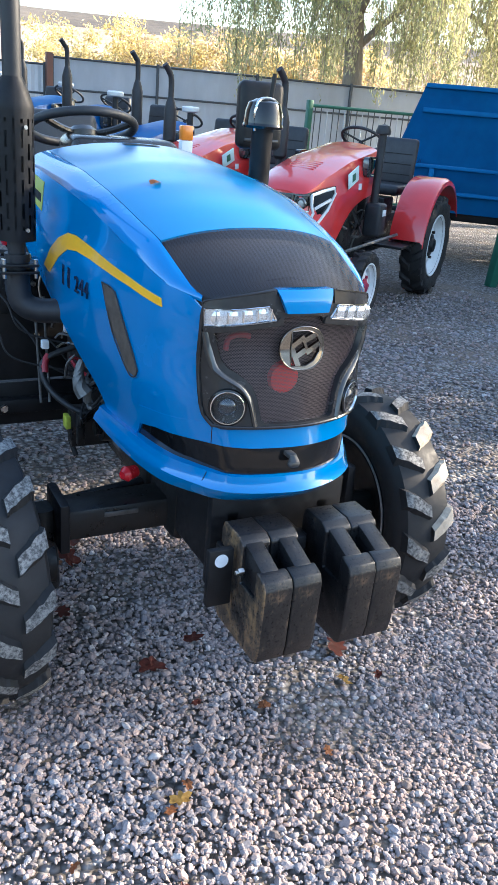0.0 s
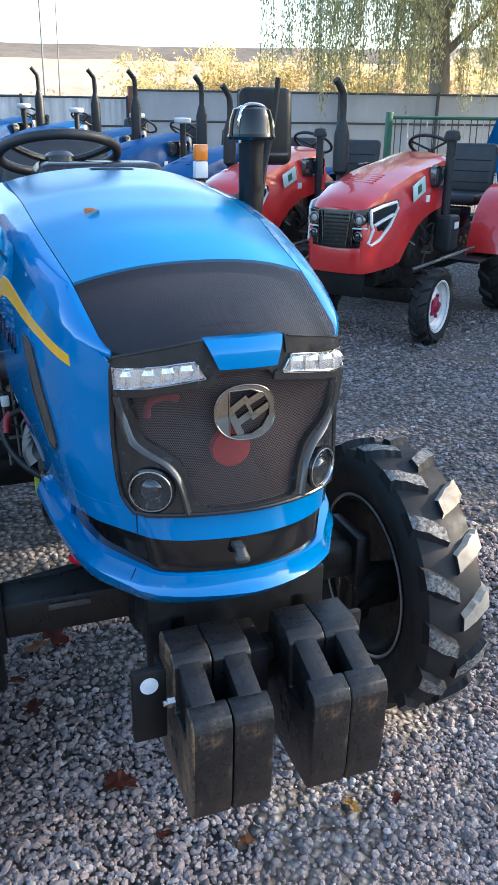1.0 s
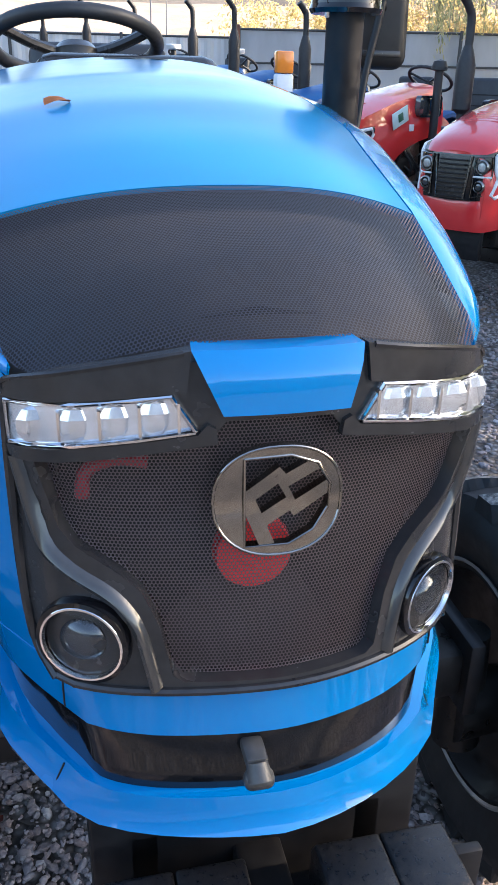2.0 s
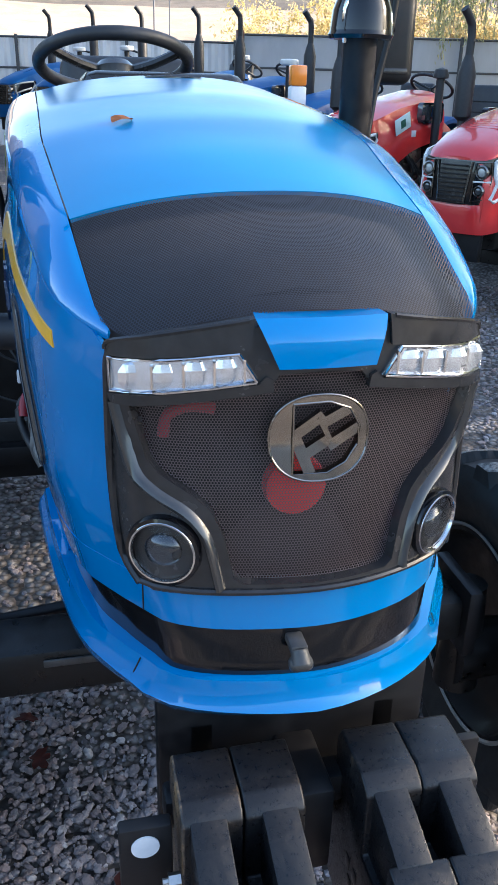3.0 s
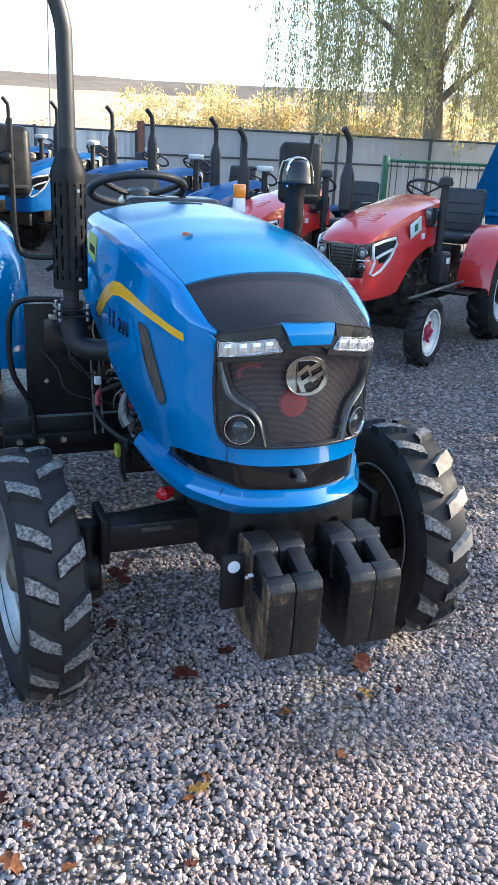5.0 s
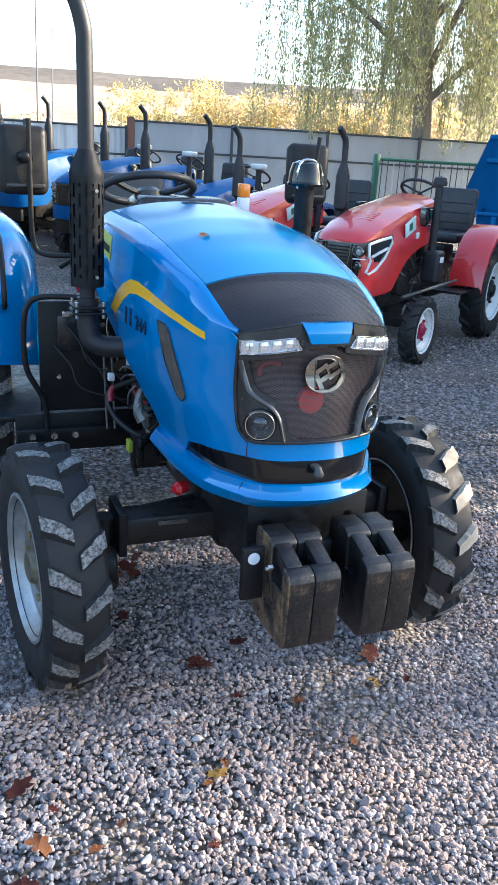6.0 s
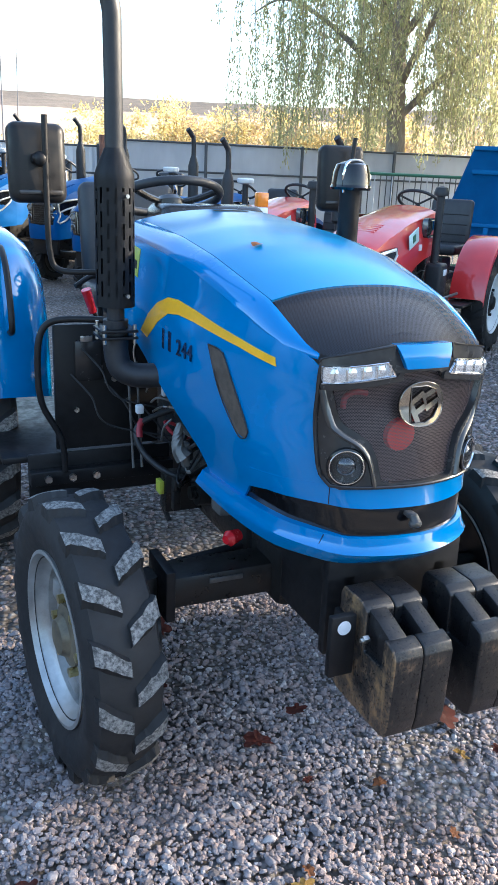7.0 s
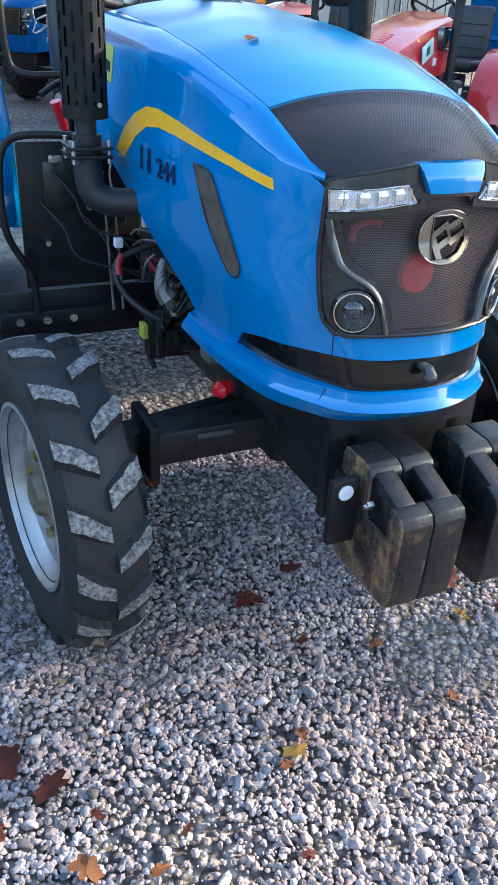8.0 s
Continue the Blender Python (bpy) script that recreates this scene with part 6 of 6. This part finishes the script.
# ---- tractors parked in the row ----
def yard_tractor(name, paint, rim_mat, label, white_cap=False, red_hub=True, pipe=(-0.42, 0.8), tip=1.92):
    t = thing(name, (0, 0, 0), label, "tractor")

    def hood_point(q, y):
        """q from -1 to 1 across; a long bonnet, rounded nose."""
        top = lerp(y, [(0, 1.055), (0.03, 1.09), (0.08, 1.125), (0.3, 1.21), (0.7, 1.31), (1.35, 1.40)])
        low = lerp(y, [(0, 0.68), (0.30, 0.63), (0.45, 0.64), (0.60, 0.78), (0.72, 0.87), (0.9, 0.95), (1.35, 1.02)])
        w = lerp(y, [(0, 0.215), (0.03, 0.245), (0.08, 0.266), (0.15, 0.284), (0.35, 0.306), (0.5, 0.31), (1.35, 0.32)])
        u = abs(q)
        if u < 0.6:
            k = u / 0.6
            x, z = w * 0.86 * k, top - 0.05 * k ** 2.5
        else:
            k = (u - 0.6) / 0.4
            x, z = w * (0.86 + 0.14 * min(1, k * 2.2)) - 0.015 * max(0, k - 0.6), top - 0.05 - (top - 0.05 - low) * k
        return Vector((math.copysign(x, q), y, z))
    b = BM()
    g = [[b.verts.new(hood_point(-1 + 2 * i / 24, y)) for i in range(25)] for y in (0.0, 0.03, 0.08, 0.15, 0.3, 0.38, 0.45, 0.53, 0.62, 0.72, 0.85, 1.0, 1.15, 1.35)]
    for r0, r1 in zip(g, g[1:]):
        for i in range(24):
            b.faces.new((r0[i], r0[i + 1], r1[i + 1], r1[i]))
    b.faces.new(g[0][::-1]), b.faces.new(g[-1])
    hood = part("bonnet", b, paint, t)
    for k in range(5):
        part("bonnet_louvre", box(BM(), (-0.12, 0.30 + k * 0.045, 1.196 + k * 0.011), (0.12, 0.318 + k * 0.045, 1.213 + k * 0.011), 0.004), paint, hood)
    # mask wrapped round the nose: grille, paired round lamps, side windows in light frames
    def mask(s, z, out=0.0):
        """A point of the nose: s from 0 (middle) to 1 (the tip on the flank), signed for the side."""
        u = abs(s)
        tab_x = [(0, 0.0), (0.35, 0.13), (0.5, 0.19), (0.62, 0.235), (0.8, 0.278), (1.0, 0.308)]
        tab_y = [(0, -0.024), (0.35, -0.018), (0.5, -0.002), (0.62, 0.035), (0.8, 0.14), (1.0, 0.35)]
        d = Vector((lerp(u + 0.06, tab_x) - lerp(u - 0.06, tab_x), lerp(u + 0.06, tab_y) - lerp(u - 0.06, tab_y), 0))
        n = Vector((d.y, -d.x, 0)).normalized() if d.length > 0.02 and u < 0.98 else Vector((1, -0.15, 0))
        lean = 0.09 * max(0.0, z - 0.80)
        return Vector((math.copysign(1, s) * (lerp(u, tab_x) + n.x * out), lerp(u, tab_y) + n.y * out + lean * (1 - u), z))

    def wrapped(low, high, out, s0=-1.0, s1=1.0, cols=24, rows=4, back=0.03):
        b = BM()
        front, rear = [], []
        for i in range(cols + 1):
            s = s0 + (s1 - s0) * i / cols
            lo, hi = lerp(abs(s), low), lerp(abs(s), high)
            front.append([b.verts.new(mask(s, lo + (hi - lo) * k / rows, out - (0.006 if k in (0, rows) else 0))) for k in range(rows + 1)])
            rear.append([b.verts.new(mask(s, lo + (hi - lo) * k / rows, out - back)) for k in (0, rows)])
        for i in range(cols):
            for k in range(rows):
                b.faces.new((front[i][k], front[i + 1][k], front[i + 1][k + 1], front[i][k + 1]))
            b.faces.new((rear[i][0], rear[i + 1][0], front[i + 1][0], front[i][0]))
            b.faces.new((front[i][-1], front[i + 1][-1], rear[i + 1][1], rear[i][1]))
        bmesh.ops.recalc_face_normals(b, faces=b.faces[:])
        return b
    part("lamp_mask", wrapped([(0, 0.775), (0.5, 0.782), (0.66, 0.785), (0.8, 0.835), (1.0, 1.03)], [(0, 1.035), (0.5, 1.04), (0.62, 1.055), (0.8, 1.08), (1.0, 1.10)], 0.004), GLOSS_BLACK, t)
    grille = part("grille", wrapped([(0, 0.785), (0.3, 0.785)], [(0, 1.03), (0.3, 1.03)], 0.008, -0.26, 0.26, 8, 2), PLASTIC, t)
    for k in range(9):
        b = box(BM(), (-0.088, -0.040, 0.795 + k * 0.026), (0.088, -0.012, 0.801 + k * 0.026), 0.001)
        part("grille_bar", b, BLACK_METAL, grille)
    light = RIM_WHITE if red_hub else RIM_STEEL
    for s in (-1, 1):
        for nm, zc, sc, rl in (("headlight", 0.972, 0.475, 0.034), ("lower_lamp", 0.862, 0.465, 0.027)):
            c = mask(s * sc, zc, 0.002)
            lamp = part(nm, lathe(BM(), [(rl + 0.010, 0.02), (rl + 0.010, -0.010), (rl + 0.002, -0.018), (rl - 0.004, -0.008)], "y", 20, tuple(c)), DARKCHROME, t)
            part("lamp_lens", lathe(BM(), [(rl - 0.003, -0.002), (rl * 0.7, -0.014), (0.0, -0.020)], "y", 16, tuple(c)), RIM_STEEL if zc > 0.9 else SMOKED, lamp)
        inner = [mask(s * u, z, 0.008) for u, z in ((0.37, 1.025), (0.585, 1.03), (0.60, 0.925), (0.56, 0.815), (0.36, 0.80))]
        part("lamp_surround", tube(BM(), inner + inner[:1], 0.005, 6, False), DARKCHROME, t)
        part("lamp_shelf", tube(BM(), [mask(s * u, 0.917, 0.008) for u in (0.36, 0.48, 0.60)], 0.006, 6, False), light, t)
        part("grille_edge", tube(BM(), [mask(s * u, z, 0.010) for u, z in ((0.31, 1.03), (0.27, 0.90), (0.24, 0.79))], 0.006, 6, True, 3), DARKCHROME, t)
        loop = [mask(s * u, z, 0.008) for u, z in ((0.625, 1.035), (0.80, 1.066), (0.96, 1.085), (0.985, 1.045), (0.90, 0.925), (0.78, 0.835), (0.66, 0.800), (0.615, 0.815), (0.675, 0.905), (0.64, 0.955))]
        wrap = part("side_lamp_frame", tube(BM(), loop + loop[:1], 0.0125, 8, False), light, t)
        part("side_lamp_bar", tube(BM(), [mask(s * u, z, 0.009) for u, z in ((0.69, 0.935), (0.80, 0.965), (0.93, 1.00))], 0.012, 6, False), light, wrap)
        if red_hub:
            st = box(BM(), (-0.004, -0.11, -0.06), (0.004, 0.11, 0.06), 0.002)
            ob = part("side_sticker", st, MINT, t)
            ob.matrix_local = pose(s * 0.316, 0.69, 1.155, 18, 0, 0)
            part("sticker_print", box(BM(), (s * 0.003 - 0.003, -0.035, -0.03), (s * 0.003 + 0.003, 0.035, 0.03), 0.001), GREEN, ob)
        part("side_window", box(BM(), (s * 0.315 - 0.006, 0.93, 1.15), (s * 0.315 + 0.010, 1.28, 1.31), 0.03, 3), SMOKED, t)
        part("number_mark", box(BM(), (s * 0.313 - 0.004, 0.84, 1.05), (s * 0.313 + 0.009, 0.90, 1.10), 0.002), WHITE, t)
    part("bumper", wrapped([(0, 0.60), (0.6, 0.60), (1.0, 0.63)], [(0, 0.77), (0.5, 0.777), (0.66, 0.780), (0.8, 0.828), (1.0, 1.02)], 0.007, -1.0, 1.0, 24, 5, 0.05), paint, t)
    part("front_plate", box(BM(), (-0.2, 0.05, 0.42), (0.2, 0.10, 0.62), 0.006), BLACK_METAL, t)
    part("engine", box(box(BM(), (-0.17, 0.35, 0.45), (0.17, 1.3, 0.95), 0.03), (-0.24, 0.75, 0.55), (0.24, 1.05, 0.85), 0.04), GREASY, t)
    rs = random.Random(3)
    for k in range(8):
        y0 = rs.uniform(0.6, 1.2)
        part("engine_pipe", tube(BM(), [(0.17, y0, rs.uniform(0.6, 0.95)), (0.27, y0 + 0.05, rs.uniform(0.6, 0.95)), (0.18, y0 + rs.uniform(-0.2, 0.2), rs.uniform(0.5, 0.9))], rs.choice((0.008, 0.013)), 6, True, 3), IRON if k % 3 == 0 else HOSE, t)
    part("gearbox", box(BM(), (-0.15, 1.3, 0.40), (0.15, 2.6, 0.75), 0.04), GREASY, t)
    part("front_axle", box(BM(), (-0.48, 0.63, 0.30), (0.48, 0.73, 0.40), 0.015), GREASY, t)
    part("side_beam", rod(BM(), (0.30, 0.72, 0.55), (0.42, 1.75, 0.62), 0.014, None, 8), IRON, t)
    for s in (-1, 1):
        wheel(t, (s * 0.50, 0.68, 0.298), 0.30, 0.15, 0.19, 16, rim_mat, s, 0, 0.02, HUBRED if red_hub else None, False)
        wheel(t, (s * 0.54, 2.38, 0.485), 0.49, 0.24, 0.29, 16, rim_mat, s, 0, 0.028, BLACK_METAL, False, "rear_wheel")
        b = BM()
        n = 14
        rows = []
        for i in range(n + 1):
            a = radians(176 - 150 * i / n)
            y, z = 2.38 + 0.60 * math.cos(a), 0.52 + 0.60 * math.sin(a)
            rows.append([b.verts.new((s * x, y, z + dz)) for x, dz in ((0.34, -0.0), (0.36, 0.012), (0.64, 0.012), (0.67, -0.01), (0.675, -0.05))])
        for r0, r1 in zip(rows, rows[1:]):
            for j in range(4):
                b.faces.new((r0[j], r0[j + 1], r1[j + 1], r1[j]))
        inner = [b.verts.new((s * 0.34, v[0].co.y, 0.55)) for v in rows]
        for i in range(n):
            b.faces.new((rows[i][0], rows[i + 1][0], inner[i + 1], inner[i]))
        bmesh.ops.recalc_face_normals(b, faces=b.faces[:])
        bmesh.ops.solidify(b, geom=b.faces[:], thickness=0.006)
        part("fender", b, paint, t)
        part("footplate", box(BM(), (s * 0.18, 1.5, 0.52), (s * 0.56, 2.0, 0.545), 0.005) if s > 0 else box(BM(), (-0.56, 1.5, 0.52), (-0.18, 2.0, 0.545), 0.005), BLACK_METAL, t)
    # dash, wheel, seat
    part("dashboard", box(BM(), (-0.22, 1.35, 0.75), (0.22, 1.50, 1.36), 0.03), PLASTIC, t)
    ring = [(0.19 * math.cos(a), 0.19 * math.sin(a), 0) for a in (2 * math.pi * k / 28 for k in range(29))]
    sw_ = part("steering_wheel", tube(BM(), ring, 0.014, 8, False), SEATVINYL, t)
    sw_.matrix_local = pose(0, 1.64, 1.43, -30, 0, 0)
    for a in (0, 120, 240):
        part("wheel_spoke", rod(BM(), (0, 0, -0.03), (0.185 * math.cos(radians(a + 90)), 0.185 * math.sin(radians(a + 90)), 0), 0.01, None, 6), SEATVINYL, sw_)
    part("steering_column", rod(BM(), (0, 1.62, 1.41), (0, 1.46, 1.0), 0.022, None, 8), PLASTIC, t)
    part("seat_cushion", box(BM(), (-0.23, 2.2, 0.92), (0.23, 2.66, 1.02), 0.04, 3), SEATVINYL, t)
    ob = part("seat_back", box(BM(), (-0.22, 0, 0), (0.22, 0.09, 0.46), 0.04, 3), SEATVINYL, t)
    ob.matrix_local = pose(0, 2.62, 1.0, -8, 0, 0)
    for k in range(3):
        part("seat_seam", box(BM(), (-0.19, -0.004, 0.10 + 0.1 * k), (0.19, 0.004, 0.108 + 0.1 * k), 0.001), DARK, ob)
    part("seat_post", box(BM(), (-0.14, 2.1, 0.7), (0.14, 2.4, 0.9), 0.02), BLACK_METAL, t)
    # stacks
    st = part("intake_pipe", rod(BM(), (0.37, 1.12, 0.92), (0.37, 1.12, 1.50), 0.034, None, 16), STACK, t)
    if white_cap:
        part("intake_bowl", lathe(BM(), [(0.03, 1.50), (0.088, 1.51), (0.096, 1.522), (0.096, 1.552), (0.085, 1.564), (0.0, 1.568)], "z", 20, (0.37, 1.12, 0)), RIM_WHITE, st)
    else:
        part("intake_cap", lathe(BM(), [(0.03, 1.49), (0.062, 1.495), (0.064, 1.52), (0.05, 1.56), (0.0, 1.575)], "z", 20, (0.37, 1.12, 0)), STACK, st)
    part("air_filter", box(BM(), (0.32, 1.03, 0.66), (0.47, 1.22, 0.94), 0.03, 3), STACK, t)
    part("filter_plate", box(BM(), (0.472, 1.08, 0.84), (0.478, 1.16, 0.89), 0.001), WHITE, t)
    ex = part("exhaust", tube(BM(), [(pipe[0], pipe[1], 0.85), (pipe[0], pipe[1], 1.5), (pipe[0], pipe[1], tip - 0.14), (pipe[0] - 0.01, pipe[1] - 0.03, tip - 0.06), (pipe[0] - 0.03, pipe[1] - 0.08, tip)], 0.028, 12), STACK, t)
    part("exhaust_silencer", lathe(BM(), [(0.028, 1.22), (0.062, 1.25), (0.062, tip - 0.40), (0.045, tip - 0.33), (0.028, tip - 0.28)], "z", 16, (pipe[0], pipe[1], 0)), STACK, ex)
    return t


ROW_YAW = -54.0
red = yard_tractor("red_tractor", RED, RIM_WHITE, "glossy red compact tractor with white rims parked in a row")
red.matrix_world = pose(2.145, 4.055, 0, 0, 0, ROW_YAW)
tagged(red, group="parked tractors")
red2 = copy_thing(red, pose(1.72, 5.56, 0, 0, 0, ROW_YAW))
blue = yard_tractor("blue_tractor", BLUE_DULL, RIM_STEEL, "dark blue compact tractor parked in a row on the gravel", True, False, (-0.36, 1.15), 2.07)
spots = [(2.31, 7.9), (1.93, 9.5), (1.71, 11.1), (1.14, 12.9), (0.5, 14.6), (-0.2, 16.2)]
off = Matrix.Rotation(radians(ROW_YAW), 2) @ Vector((-0.36, 1.15))
blue.matrix_world = pose(spots[0][0] - off.x, spots[0][1] - off.y, 0, 0, 0, ROW_YAW)
tagged(blue, group="parked tractors")
for k, (x, y) in enumerate(spots[1:]):
    big = (1.06, 1.1, 1.15, 1.2, 1.2)[k]
    copy_thing(blue, pose(x - off.x * big, y - off.y * big, 0, 0, 0, ROW_YAW) @ Matrix.Diagonal((big, big, big, 1)))


# ---- tipping trailer ----
tr = thing("trailer", (6.0, 7.4, 0), "blue steel tipping trailer with sloped side boards", "trailer", rz=-40)
L, W2, ZB = 3.4, 1.0, 1.02


def plate(name, pts, thick, mat=TRAILER_BLUE, parent=tr):
    b = BM()
    b.faces.new([b.verts.new(p) for p in pts])
    bmesh.ops.solidify(b, geom=b.faces[:], thickness=thick)
    return part(name, b, mat, parent, "", False)


plate("floor_plate", [(0, -W2, ZB), (L, -W2, ZB), (L, W2, ZB), (0, W2, ZB)], 0.03)
plate("near_board", [(0, -W2 - 0.02, ZB - 0.38), (L, -W2 - 0.02, ZB - 0.38), (L, -W2 - 0.02, ZB + 0.12), (0, -W2 - 0.02, ZB + 0.12)], 0.03)
plate("far_board", [(-0.45, W2, ZB), (L, W2, ZB), (L, W2 + 0.25, 2.12), (-0.1, W2 + 0.25, 2.12)], 0.03)
plate("end_board", [(0, -W2, ZB), (0, W2, ZB), (-0.02, W2, ZB + 0.12), (-0.02, -W2, ZB + 0.12)], 0.03)
for z in (ZB + 0.125, ZB - 0.16):
    part("board_rib", box(BM(), (-0.02, -W2 - 0.06, z - 0.02), (L, -W2 - 0.02, z + 0.02), 0.006), TRAILER_BLUE, tr)
for z, o in ((2.1, 0.24), (1.78, 0.17)):
    part("board_rib", box(BM(), (-0.1, W2 + o - 0.05, z - 0.03), (L, W2 + o, z + 0.03), 0.01), TRAILER_BLUE, tr)
for x in (0.2, 1.2, 2.2, 3.2):
    part("stake", box(BM(), (x - 0.03, -W2 - 0.07, ZB - 0.4), (x + 0.03, -W2 - 0.03, ZB + 0.1), 0.006), TRAILER_BLUE, tr)
part("chassis", box(BM(), (0.0, -0.5, 0.5), (L, 0.5, 0.62), 0.02), BLACK_METAL, tr)
part("chassis_beam", box(BM(), (-0.3, -0.9, 0.54), (L, -0.8, 0.64), 0.01), BLACK_METAL, tr)
for s in (-1, 1):
    for x in (2.0, 2.9):
        wheel(tr, (x, s * 0.8, 0.36), 0.36, 0.2, 0.2, 14, RIM_STEEL, 1, 90 * s, 0.015, None, False, "trailer_wheel")
part("prop_stand", box(BM(), (0.25, -0.85, 0.0), (0.33, -0.77, 0.56), 0.01), GREEN, tr)
part("prop_stand_far", box(BM(), (0.25, 0.77, 0.0), (0.33, 0.85, 0.56), 0.01), GREEN, tr)
